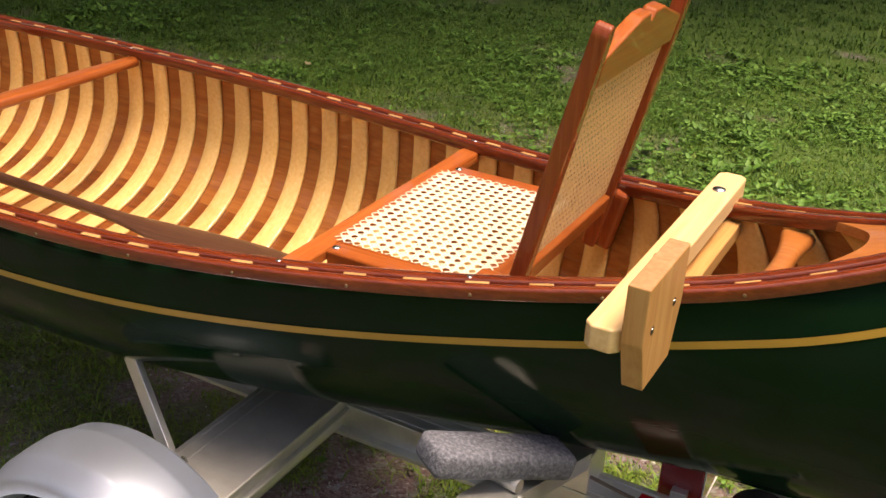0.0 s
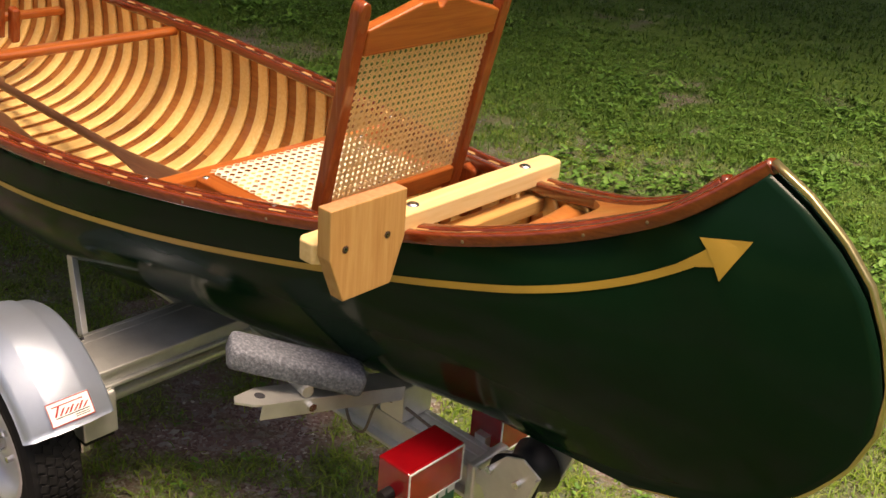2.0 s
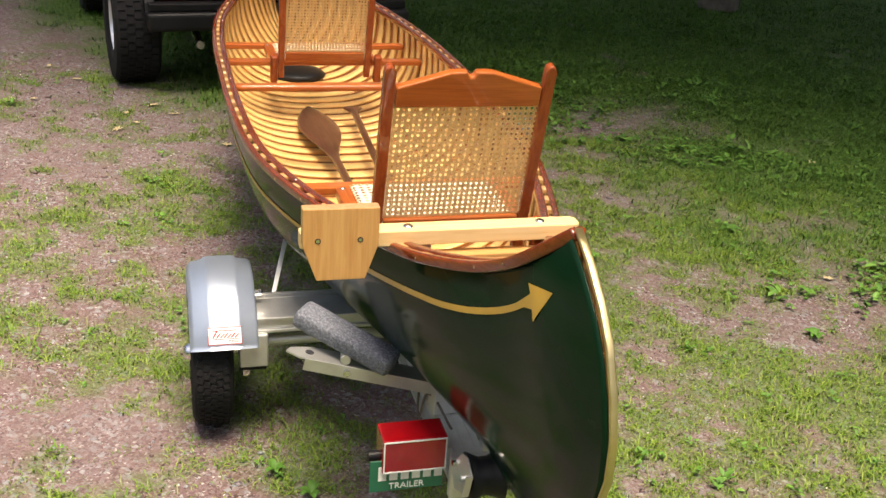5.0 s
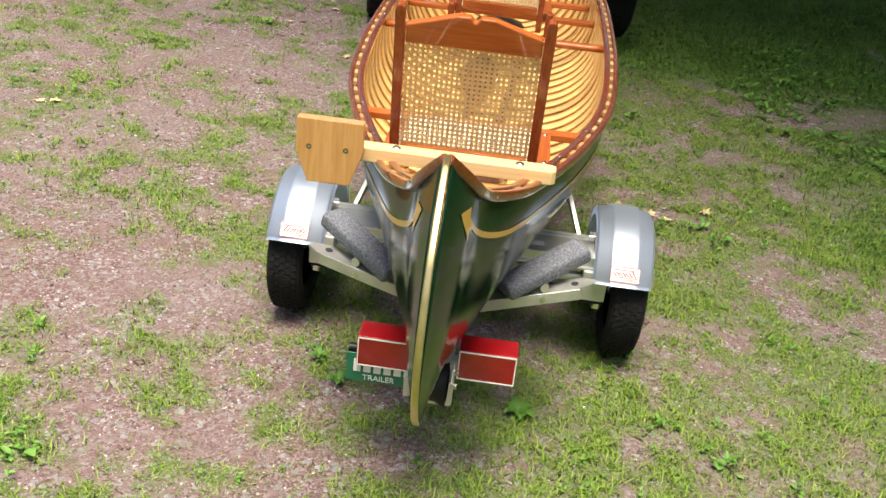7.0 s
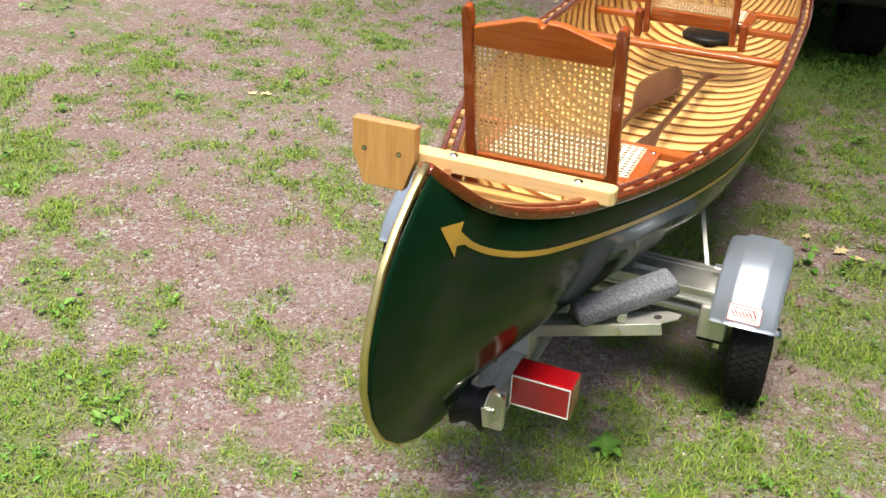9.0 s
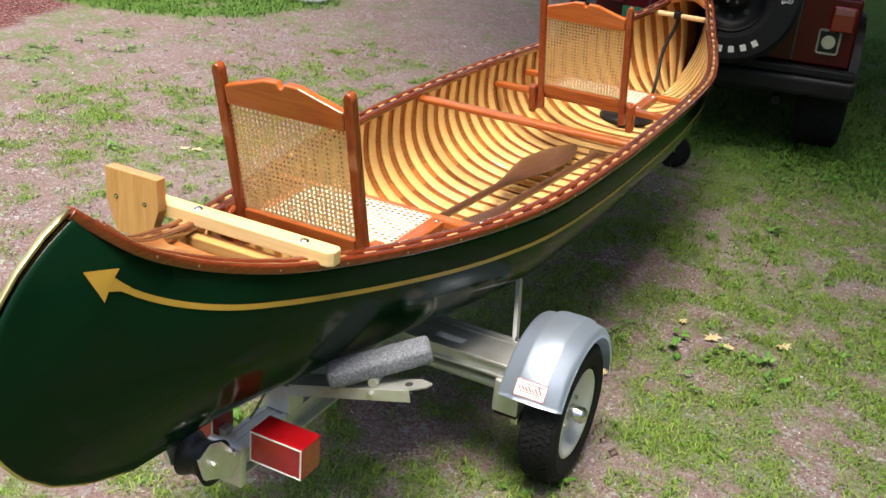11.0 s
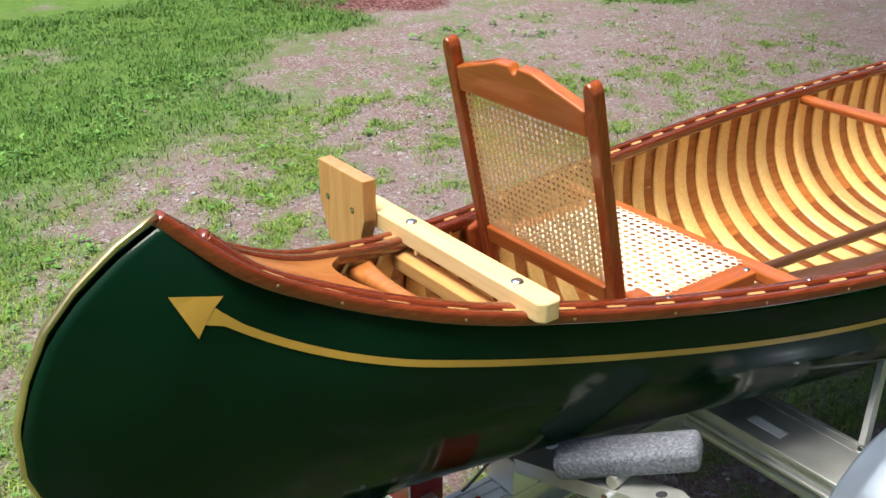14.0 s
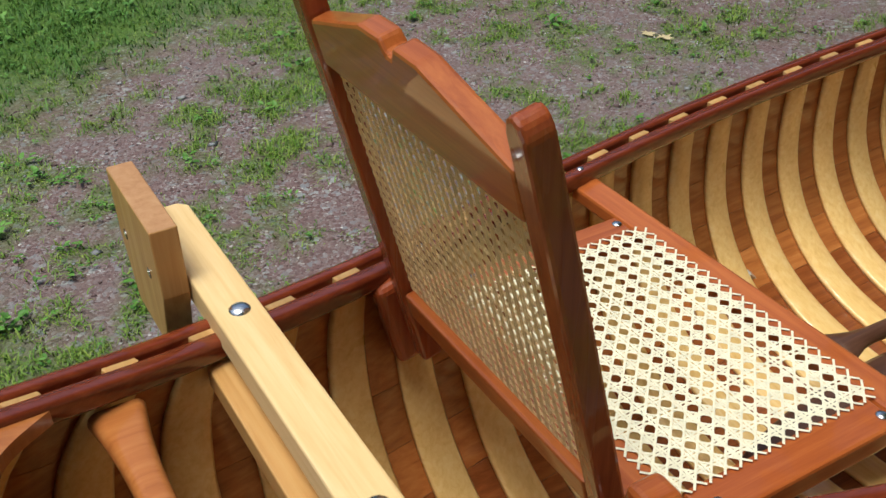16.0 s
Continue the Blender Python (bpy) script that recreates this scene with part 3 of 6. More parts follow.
def caned_seat(name, x0, z, label):
    """A hung seat: cross rails to the inwales, side rails, a caned panel and a tilted caned back. x0: aft edge."""
    s = thing(name, label, "seat", group="caned canoe seats")
    for xa, xb in ((x0 - 0.02, x0 + 0.028), (x0 + 0.290, x0 + 0.334)):
        xm = (xa + xb) / 2
        y = half_beam(xm) - (0.045 if z > 0.8 else 0.04)
        part("cross_rail", boxed(xa, xb, -y, y, z - 0.024, z, 0.005), cherry_y, s, "varnished cherry cross rail")
    for sd in (1, -1):
        part("side_rail", boxed(x0 + 0.03, x0 + 0.288, min(sd * 0.192, sd * 0.24), max(sd * 0.192, sd * 0.24), z - 0.03, z - 0.0005, 0.004), cherry_x, s)
    part("cane_panel", cane(0.384, 0.276, 0.0197, 0.0028, Matrix.Translation((x0 + 0.156, 0, z + 0.0015)) @ Matrix.Rotation(math.pi / 2, 4, "Z")), cane_pale, s, "pale hand-woven cane panel")
    for sd in (1, -1):
        for xs in (x0 + 0.05, x0 + 0.278):
            bm = bmesh.new()
            bmesh.ops.create_uvsphere(bm, u_segments=12, v_segments=8, radius=0.0075)
            bmesh.ops.scale(bm, vec=(1, 1, 0.45), verts=bm.verts[:])
            bmesh.ops.translate(bm, vec=(xs, sd * 0.222, z), verts=bm.verts[:])
            part("screw_head", bm, steel, s, "bright steel screw head", smooth=True)
    foot, up = Vector((x0 - 0.050, 0, z)), Vector((-0.106, 0, 0.455)).normalized()
    ax = up.cross(Vector((0, 1, 0)))
    m = Matrix(((0.0, up.x, -ax.x, foot.x), (1.0, up.y, -ax.y, 0.006), (0.0, up.z, -ax.z, foot.z), (0, 0, 0, 1)))
    for sd in (1, -1):
        pts = [(sd * 0.190 + dx, h) for dx, h in ((-0.0135, -0.07), (0.0135, -0.07), (0.0135, 0.452), (0.009, 0.464), (0.0, 0.469), (-0.009, 0.464), (-0.0135, 0.452))]
        part("back_post", outline_slab(pts, 0.027, m @ Matrix.Translation((0, 0, -0.0135)), 0.004), cherry_z, s, "dark varnished cherry post")
    top = [(-0.1735, 0.364), (0.1735, 0.364), (0.1735, 0.414), (0.10, 0.436), (0.05, 0.452), (0.012, 0.453), (0.004, 0.440), (-0.004, 0.440), (-0.012, 0.453), (-0.05, 0.452), (-0.10, 0.436), (-0.1735, 0.414)]
    part("top_rail", outline_slab(top, 0.024, m @ Matrix.Translation((0, 0, -0.012)), 0.004), cherry_y, s, "arched cherry top rail with a centre notch")
    part("bottom_rail", outline_slab([(-0.1735, 0.012), (0.1735, 0.012), (0.1735, 0.05), (-0.1735, 0.05)], 0.024, m @ Matrix.Translation((0, 0, -0.012)), 0.004), cherry_y, s)
    part("back_cane", cane(0.352, 0.320, 0.0138, 0.0026, m @ Matrix.Translation((0, 0.2065, 0))), cane_gold, s, "golden woven cane back panel")
    for sd in (1, -1):
        c = Vector((x0 - 0.064, sd * 0.228, z - 0.005))
        mm = Matrix.Translation(c) @ Matrix.Rotation(radians(-13), 4, "Y")
        block = part("hinge_block", box(bmesh.new(), -0.020, 0.020, -0.016, 0.016, -0.085, 0.043, 0.010, 3, mm), cherry_z, s, "rounded cherry block that holds the back")
        ya, yb = sorted((sd * 0.180, sd * 0.222))
        part("block_arm", boxed(x0 - 0.030, x0 + 0.014, ya + 0.006, yb + 0.006, z + 0.001, z + 0.027, 0.010, 3), cherry_x, block)
    return s


caned_seat("stern_seat", 0.833, 0.857, "caned cherry canoe seat with a tall caned backrest")
caned_seat("bow_seat", 2.968, 0.765, "caned cherry canoe seat with backrest, hung low near the bow")

# ==== motor mount ====
mount = thing("motor_mount", "pale pine clamp-on motor bracket across the gunwales", "bracket")


def bar(x0, x1, y0, y1, z0, z1, ch):
    bm = outline_slab([(x0, y0 + ch), (x0 + ch, y0), (x1 - ch, y0), (x1, y0 + ch), (x1, y1 - ch), (x1 - ch, y1), (x0 + ch, y1), (x0, y1 - ch)], z1 - z0, Matrix.Translation((0, 0, z0)), 0.003)
    return bm


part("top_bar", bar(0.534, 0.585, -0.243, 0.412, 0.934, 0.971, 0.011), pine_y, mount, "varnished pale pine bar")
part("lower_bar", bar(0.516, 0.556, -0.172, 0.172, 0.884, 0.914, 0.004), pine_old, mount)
plate_pts = [(0.243, 0.957), (0.272, 0.874), (0.380, 0.874), (0.411, 0.957), (0.411, 1.043), (0.243, 1.043)]
mp = Matrix(((0, 0, 1, 0.501), (1, 0, 0, 0), (0, 1, 0, 0), (0, 0, 0, 1)))
board = part("plate", outline_slab(plate_pts, 0.031, mp, 0.002), pine_z, mount, "thick pine board with chamfered lower corners")
board.data.materials.append(pine_end)
for f in board.data.polygons:
    f.material_index = 1 if f.normal.z > 0.9 else 0
for y in (0.378, 0.285):
    bm = rod(bmesh.new(), (0.5004, y, 0.969), (0.508, y, 0.969), 0.0068)
    part("bolt_hole", bm, walnut, mount, "dark drilled hole")
    part("plate_bolt", rod(bmesh.new(), (0.4998, y, 0.969), (0.507, y, 0.969), 0.0042), steel, mount, "sunk steel bolt")
for y in (-0.150, 0.165):
    bm = bmesh.new()
    bmesh.ops.create_uvsphere(bm, u_segments=20, v_segments=10, radius=0.0125)
    bmesh.ops.scale(bm, vec=(1, 1, 0.5), verts=bm.verts[:])
    bmesh.ops.translate(bm, vec=(0.561, y, 0.970), verts=bm.verts[:])
    part("carriage_bolt", bm, steel, mount, "domed carriage bolt head", smooth=True)
    part("bolt_shank", rod(bmesh.new(), (0.548, y * 0.8, 0.872), (0.548, y * 0.8, 0.937), 0.004), steel, mount)
part("hole", rod(bmesh.new(), (0.559, -0.215, 0.968), (0.559, -0.215, 0.9706), 0.006), dark_ink, mount, "dark bolt hole")


# ==== paddles ====
def paddle(a, b, wide, label):
    """a: blade tip, b: grip end, wide: half the blade's width."""
    p = thing("paddle", label, "paddle", group="paddles in the canoe")
    a, b = Vector(a), Vector(b)
    L = (b - a).length
    d = (b - a).normalized()
    side = Vector((0, 0, 1)).cross(d).normalized()
    up = d.cross(side)
    N = 60

    def sec(i):
        s = L * i / N
        bl = 0.92
        if s < bl:
            t = s / bl
            w = wide * math.sin(math.pi / 2 * min(1.0, t / 0.42 + 0.03)) ** 0.75
            if t > 0.42:
                u = (t - 0.42) / 0.58
                w = 0.0148 + (wide - 0.0148) * (1 - u * u * (3 - 2 * u))
            th = 0.004 + 0.010 * t
        else:
            w = 0.0145
            th = 0.0145
            if s > L - 0.12:
                u = (s - (L - 0.12)) / 0.12
                w = 0.0145 + 0.030 * max(0, (u - 0.35) / 0.65) ** 1.5
                th = 0.0145 - 0.003 * u
        return [(w * math.cos(2 * math.pi * k / 14), th * math.sin(2 * math.pi * k / 14)) for k in range(14)]

    pts = [a + d * (L * i / N) for i in range(N + 1)]
    bm = sweep(pts, [(side, up)] * (N + 1), sec)
    part("blade_and_shaft", bm, walnut, p, smooth=True)
    return p


paddle((3.07, 0.056, 0.518), (1.42, 0.070, 0.604), 0.086, "dark walnut paddle lying blade first on the ribs")
paddle((1.15, -0.030, 0.602), (2.88, -0.118, 0.565), 0.080, "dark walnut paddle lying grip first on the ribs")


# ==== trailer ====
trailer = thing("boat_trailer", "light aluminium canoe trailer with silver mudguards", "trailer")
WX, WY, WR = 1.375, 0.585, 0.226


def wheel(sd):
    w = part("wheel", rod(bmesh.new(), (WX, sd * (WY - 0.05), WR), (WX, sd * (WY + 0.075), WR), 0.022), steel, trailer, "small road wheel with silver rim")
    t = lathe([(0.138, -0.045), (0.16, -0.056), (0.195, -0.062), (0.214, -0.055), (0.2235, -0.040), (0.226, 0.0), (0.2235, 0.040), (0.214, 0.055), (0.195, 0.062), (0.16, 0.056), (0.138, 0.045)], 64)
    # tread blocks
    for k in range(56):
        for j, y in enumerate((-0.038, -0.019, 0.0, 0.019, 0.038)):
            a = 2 * math.pi * (k + 0.5 * (j % 2)) / 56
            r = 0.2265 if abs(y) < 0.03 else 0.2245
            m = Matrix.Rotation(-a, 4, "Y") @ Matrix.Translation((r, y, 0)) @ Matrix.Rotation(radians(18 if y < 0 else -18), 4, "X")
            box(t, -0.004, 0.0025, -0.0075, 0.0075, -0.0085, 0.0085, 0, 1, m)
    bmesh.ops.translate(t, vec=(WX, sd * WY, WR), verts=t.verts[:])
    part("tyre", t, rubber, w, "black rubber tyre", smooth=False)
    prof = [(0.146, 0.050), (0.140, 0.054), (0.128, 0.048), (0.118, 0.030), (0.105, 0.012), (0.075, 0.012), (0.05, 0.024), (0.034, 0.026), (0.032, 0.026), (0.0, 0.026)]
    r = lathe([(a, sd * b) for a, b in prof], 48)
    bmesh.ops.translate(r, vec=(WX, sd * WY, WR), verts=r.verts[:])
    part("rim", r, rim_paint, w, "silver painted steel rim", smooth=True)
    h = lathe([(0.0, sd * 0.082), (0.018, sd * 0.080), (0.026, sd * 0.07), (0.027, sd * 0.02)], 24)
    bmesh.ops.translate(h, vec=(WX, sd * WY, WR), verts=h.verts[:])
    part("hub_cap", h, steel, w, "steel grease cap", smooth=True)
    for k in range(4):
        a = math.pi / 4 + k * math.pi / 2
        c = Vector((WX + 0.05 * math.cos(a), sd * (WY + 0.02), WR + 0.05 * math.sin(a)))
        part("wheel_nut", rod(bmesh.new(), c, c + Vector((0, sd * 0.014, 0)), 0.008, 6), steel, w)


def mudguard(sd):
    """A rolled arch with a raised crown and turned lips."""
    bm = bmesh.new()
    cx, cz, R = WX + 0.012, WR + 0.004, 0.275
    rows = []
    sect = [(-0.098, -0.030), (-0.098, -0.006), (-0.090, 0.0), (-0.058, 0.004), (-0.050, 0.011), (-0.040, 0.013), (0.0, 0.014), (0.035, 0.013), (0.045, 0.011), (0.053, 0.004), (0.084, -0.001), (0.096, -0.014), (0.098, -0.034)]
    for k in range(49):
        a = radians(3 + 150 * k / 48)
        d = Vector((math.cos(a), 0, math.sin(a)))
        rows.append([bm.verts.new(Vector((cx, sd * (WY - 0.035) + sd * y, cz)) + d * (R + h)) for y, h in sect])
    for A, B in zip(rows, rows[1:]):
        for j in range(len(sect) - 1):
            bm.faces.new((A[j], A[j + 1], B[j + 1], B[j]))
    r = bmesh.ops.solidify(bm, geom=bm.faces[:], thickness=0.003)
    g = part("mudguard", bm, fender_alu, trailer, "rolled bright aluminium mudguard", smooth=True)
    # maker's sticker near the rear edge: white ground, red frame, unread lines
    def on(a, y):
        d = Vector((math.cos(a), 0, math.sin(a)))
        return Vector((cx, sd * (WY - 0.035) + y, cz)) + d * (R + 0.0155)
    def patch(a0, a1, y0, y1, lift):
        b = bmesh.new()
        v = [[b.verts.new(on(a0 + (a1 - a0) * i / 6, y) + Vector((-1, 0, 0)) * lift) for y in (y0, y1)] for i in range(7)]
        for A, B in zip(v, v[1:]):
            b.faces.new((A[0], A[1], B[1], B[0]))
        return b
    a0, a1 = radians(139.5), radians(149.8)
    st = part("sticker", patch(a0, a1, -0.050, 0.047, 0.0), white_paint, g, "white maker's sticker with red lettering")
    e = radians(0.45)
    for q in ((a0, a0 + e, -0.050, 0.047), (a1 - e, a1, -0.050, 0.047), (a0, a1, -0.050, -0.048), (a0, a1, 0.045, 0.047)):
        part("sticker_border", patch(*q, 0.0006), ink_red, g)
    def stroke(p0, p1, w):
        """A slanted pen stroke on the sticker: (down, along) from 0 to 1."""
        bq = bmesh.new()
        at2 = lambda q, s: on(a0 + (a1 - a0) * q[0], -0.050 + 0.097 * (q[1] + s)) + Vector((-1, 0, 0)) * 0.0007  # noqa: E731
        v = [bq.verts.new(at2(q, s)) for q, s in ((p0, -w), (p0, w), (p1, w), (p1, -w))]
        bq.faces.new(v)
        return bq
    lean = -0.13 * sd
    for j in range(7):
        y = 0.5 + sd * (0.36 - 0.108 * j)
        hi = 0.22 if j == 0 else (0.34 if j % 2 else 0.40)
        part("script_stroke", stroke((hi, y + lean), (0.62, y), 0.026), ink_red, g)
    part("script_bar", patch(a0 + (a1 - a0) * 0.18, a0 + (a1 - a0) * 0.23, -0.034, 0.036, 0.0007), ink_red, g, "unreadable red script")
    part("script_bar", patch(a0 + (a1 - a0) * 0.66, a0 + (a1 - a0) * 0.70, -0.042, 0.034, 0.0007), dark_ink, g)
    for q in (0.76, 0.84):
        part("small_print", patch(a0 + (a1 - a0) * q, a0 + (a1 - a0) * (q + 0.03), -0.040, -0.008, 0.0007), dark_ink, g)


for sd in (1, -1):
    wheel(sd)
    mudguard(sd)
    # axle housing, mudguard bracket, guide upright
    part("axle_bracket", boxed(1.19, 1.30, min(sd * 0.42, sd * 0.505), max(sd * 0.42, sd * 0.505), 0.262, 0.370, 0.005), alu, trailer, "cast aluminium axle bracket")
    part("axle_shoe", boxed(1.20, 1.31, min(sd * 0.425, sd * 0.50), max(sd * 0.425, sd * 0.50), 0.247, 0.262, 0.003), black_plastic, trailer)
    part("stub_axle", rod(bmesh.new(), (WX, sd * 0.44, WR), (WX, sd * 0.56, WR), 0.016), steel, trailer)
    part("axle_arm", boxed(1.22, WX + 0.02, min(sd * 0.47, sd * 0.50), max(sd * 0.47, sd * 0.50), 0.215, 0.262, 0.006), steel, trailer)
    part("fender_bracket", boxed(1.27, 1.34, min(sd * 0.452, sd * 0.50), max(sd * 0.452, sd * 0.50), 0.415, 0.475, 0.004), alu, trailer)
    part("fender_bolt", rod(bmesh.new(), (1.305, sd * 0.43, 0.455), (1.305, sd * 0.50, 0.455), 0.009, 8), steel, trailer)
    ua, ub = (Vector((1.378, 0.390, 0.395)), Vector((1.525, 0.328, 0.552))) if sd > 0 else (Vector((1.37, -0.405, 0.395)), Vector((1.522, -0.335, 0.552)))
    ud = (ub - ua).normalized()
    us = ud.cross(Vector((0, sd, 0))).normalized()
    un = us.cross(ud)
    mu = Matrix(((us.x, un.x, ud.x, ua.x), (us.y, un.y, ud.y, ua.y), (us.z, un.z, ud.z, ua.z), (0, 0, 0, 1)))
    part("upright", box(bmesh.new(), -0.017, 0.017, -0.007, 0.007, 0.0, (ub - ua).length, 0.001, 1, mu), alu, trailer, "flat aluminium guide upright")


part("axle_beam", boxed(1.20, 1.375, -0.46, 0.46, 0.408, 0.42, 0.003), alu, trailer, "wide flat aluminium cross beam")
part("beam_foot", boxed(1.20, 1.375, -0.46, 0.46, 0.370, 0.380, 0.003), alu, trailer)
part("beam_web", boxed(1.212, 1.363, -0.46, 0.46, 0.380, 0.408), alu, trailer)
for xx in (1.335, 1.362):
    part("beam_rib", boxed(xx - 0.002, xx + 0.002, -0.46, 0.46, 0.42, 0.4215), alu, trailer)
part("axle_tube", rod(bmesh.new(), (1.252, -0.43, 0.318), (1.252, 0.43, 0.318), 0.017), alu, trailer)
for sd in (1, -1):
    part("keel_bracket", boxed(1.235, 1.37, min(sd * 0.088, sd * 0.094), max(sd * 0.088, sd * 0.094), 0.42, 0.468, 0.001, 1), plate_dull, trailer, "dull metal bracket plate under the keel")
part("beam_sticker", boxed(1.242, 1.272, -0.28, -0.19, 0.4203, 0.4213), white_paint, trailer, "small white warning sticker")


part("spine", boxed(0.47, 5.0, -0.0425, 0.0425, 0.375, 0.385, 0.002), alu, trailer, "long aluminium spine beam")
part("spine_foot", boxed(0.47, 5.0, -0.0425, 0.0425, 0.30, 0.31, 0.002), alu, trailer)
part("spine_web", boxed(0.47, 5.0, -0.021, 0.021, 0.31, 0.375), alu, trailer)
for k in (-1, 0, 1):
    part("spine_rib", boxed(0.47, 5.0, k * 0.028 - 0.003, k * 0.028 + 0.003, 0.385, 0.388), alu, trailer)
part("arm_riser", boxed(0.665, 0.735, -0.045, 0.045, 0.388, 0.474, 0.003), alu, trailer)
part("rear_plate", boxed(0.445, 0.47, -0.055, 0.055, 0.285, 0.405, 0.006), alu, trailer)
rl = lathe([(0.0, -0.044), (0.035, -0.044), (0.060, -0.040), (0.046, -0.012), (0.046, 0.012), (0.060, 0.040), (0.035, 0.044), (0.0, 0.044)], 32)
bmesh.ops.translate(rl, vec=(0.362, 0, 0.412), verts=rl.verts[:])
part("keel_roller", rl, black_plastic, trailer, "black rubber keel roller", smooth=True)
for sd in (1, -1):
    # six-sided cheek plates that hold the roller, each with a turned rim and two bolts
    hexa = [(0.444, 0.392), (0.372, 0.474), (0.330, 0.490), (0.286, 0.468), (0.308, 0.398), (0.412, 0.346)]
    mh = Matrix(((1, 0, 0, 0), (0, 0, 1, sd * 0.053 - 0.002), (0, 1, 0, 0), (0, 0, 0, 1)))
    cheek = part("roller_cheek", outline_slab(hexa, 0.004, mh, 0.0008, 1), alu, trailer, "six-sided aluminium roller plate")
    rimb = outline_slab([(0.286, 0.468), (0.308, 0.398), (0.312, 0.400), (0.291, 0.468)], 0.012, Matrix.Translation((0, sd * 0.004, 0)) @ mh)
    part("cheek_rim", rimb, alu, cheek)
    for hx, hz in ((0.405, 0.425), (0.335, 0.430)):
        ya, yb = sorted((sd * 0.055, sd * 0.066))
        part("cheek_bolt", rod(bmesh.new(), (hx, ya, hz), (hx, yb, hz), 0.0085, 6), steel, cheek)
    part("roller_arm", boxed(0.40, 0.47, sd * 0.047 - 0.003, sd * 0.047 + 0.003, 0.365, 0.40, 0.001), alu, trailer)
    # bunk arms and carpeted bunks
    foot, tip = Vector((0.700, sd * 0.035, 0.478)), Vector((0.765, sd * 0.428, 0.562))
    d = (tip - foot).normalized()
    side = Vector((0, 0, 1)).cross(d).normalized()
    up = d.cross(side)
    m = Matrix(((d.x, side.x, up.x, foot.x), (d.y, side.y, up.y, foot.y), (d.z, side.z, up.z, foot.z), (0, 0, 0, 1)))
    aft = 0.032 * sd
    bm = outline_slab([(0.0, -0.032), (0.33, -0.032), (0.385, -0.01), (0.395, 0.012), (0.36, 0.032), (0.0, 0.032)], 0.004, m)
    bm2 = box(bmesh.new(), 0.0, 0.345, aft - 0.002, aft + 0.002, -0.030, 0.004, 0.0005, 1, m)
    me = bpy.data.meshes.new("tmp")
    bm2.to_mesh(me)
    bm2.free()
    bm.from_mesh(me)
    part("bunk_arm", bm, alu, trailer, "angled aluminium bunk arm")
    part("arm_hole", rod(bmesh.new(), m @ Vector((0.335, 0.0, 0.0045)), m @ Vector((0.335, 0.0, 0.0055)), 0.011, 16), dark_ink, trailer)
    part("arm_bolt", rod(bmesh.new(), m @ Vector((0.235, aft * 1.35, -0.012)), m @ Vector((0.235, aft * 0.9, -0.012)), 0.0095, 6), steel, trailer)
    part("bunk_pivot", rod(bmesh.new(), m @ Vector((0.245, -0.03, 0.018)), m @ Vector((0.245, 0.03, 0.018)), 0.013, 12), alu, trailer)
    # the carpeted bunk lies under the bilge, rising outward
    a, b = Vector((0.690, sd * 0.168, 0.552)), Vector((0.832, sd * 0.372, 0.632))
    d2 = (b - a).normalized()
    s2 = Vector((0, 0, 1)).cross(d2).normalized()
    u2 = d2.cross(s2)
    m2 = Matrix(((d2.x, s2.x, u2.x, a.x), (d2.y, s2.y, u2.y, a.y), (d2.z, s2.z, u2.z, a.z), (0, 0, 0, 1)))
    part("bunk", box(bmesh.new(), -0.02, (b - a).length, -0.042, 0.042, -0.030, 0.020, 0.014, 3, m2), carpet, trailer, "grey carpeted bunk", smooth=True)

    lamp = part("tail_lamp", boxed(0.475, 0.56, min(sd * 0.058, sd * 0.218), max(sd * 0.058, sd * 0.218), 0.358, 0.452, 0.004), red_glass, trailer, "box-shaped red tail lamp")
    y0, y1 = sd * 0.060, sd * 0.216
    for ya, yb, za, zb in ((y0, y1, 0.446, 0.4495), (y0, y1, 0.3605, 0.364), (y0, y0 + sd * 0.003, 0.364, 0.446), (y1 - sd * 0.003, y1, 0.364, 0.446)):
        part("lamp_trim", boxed(0.4735, 0.476, min(ya, yb), max(ya, yb), za, zb), white_paint, lamp, "thin white trim line")
    part("lamp_arm", boxed(0.50, 0.53, min(sd * 0.04, sd * 0.06), max(sd * 0.04, sd * 0.06), 0.37, 0.40), alu, trailer)

plate = part("licence_plate", boxed(0.487, 0.490, 0.062, 0.246, 0.300, 0.390, 0.001, 1), plate_green, trailer, "green licence plate with white letters")


def letters(text, size, m, mat, parent, name, depth=0.0008, line=0.0):
    cu = bpy.data.curves.new(name, "FONT")
    cu.body, cu.size, cu.extrude, cu.align_x, cu.align_y = text, size, depth, "CENTER", "CENTER"
    if line:
        # hollow, leaning outline letters
        cu.extrude, cu.bevel_depth, cu.bevel_resolution, cu.fill_mode, cu.offset, cu.shear, cu.resolution_u = 0, line, 0, "NONE", size * 0.03, 0.22, 4
    tmp = bpy.data.objects.new(name, cu)
    scene.collection.objects.link(tmp)
    me = bpy.data.meshes.new_from_object(tmp.evaluated_get(bpy.context.evaluated_depsgraph_get()))
    bpy.data.objects.remove(tmp)
    me.transform(m)
    me.materials.clear()
    me.materials.append(mat)
    return part(name, me, mat, parent)


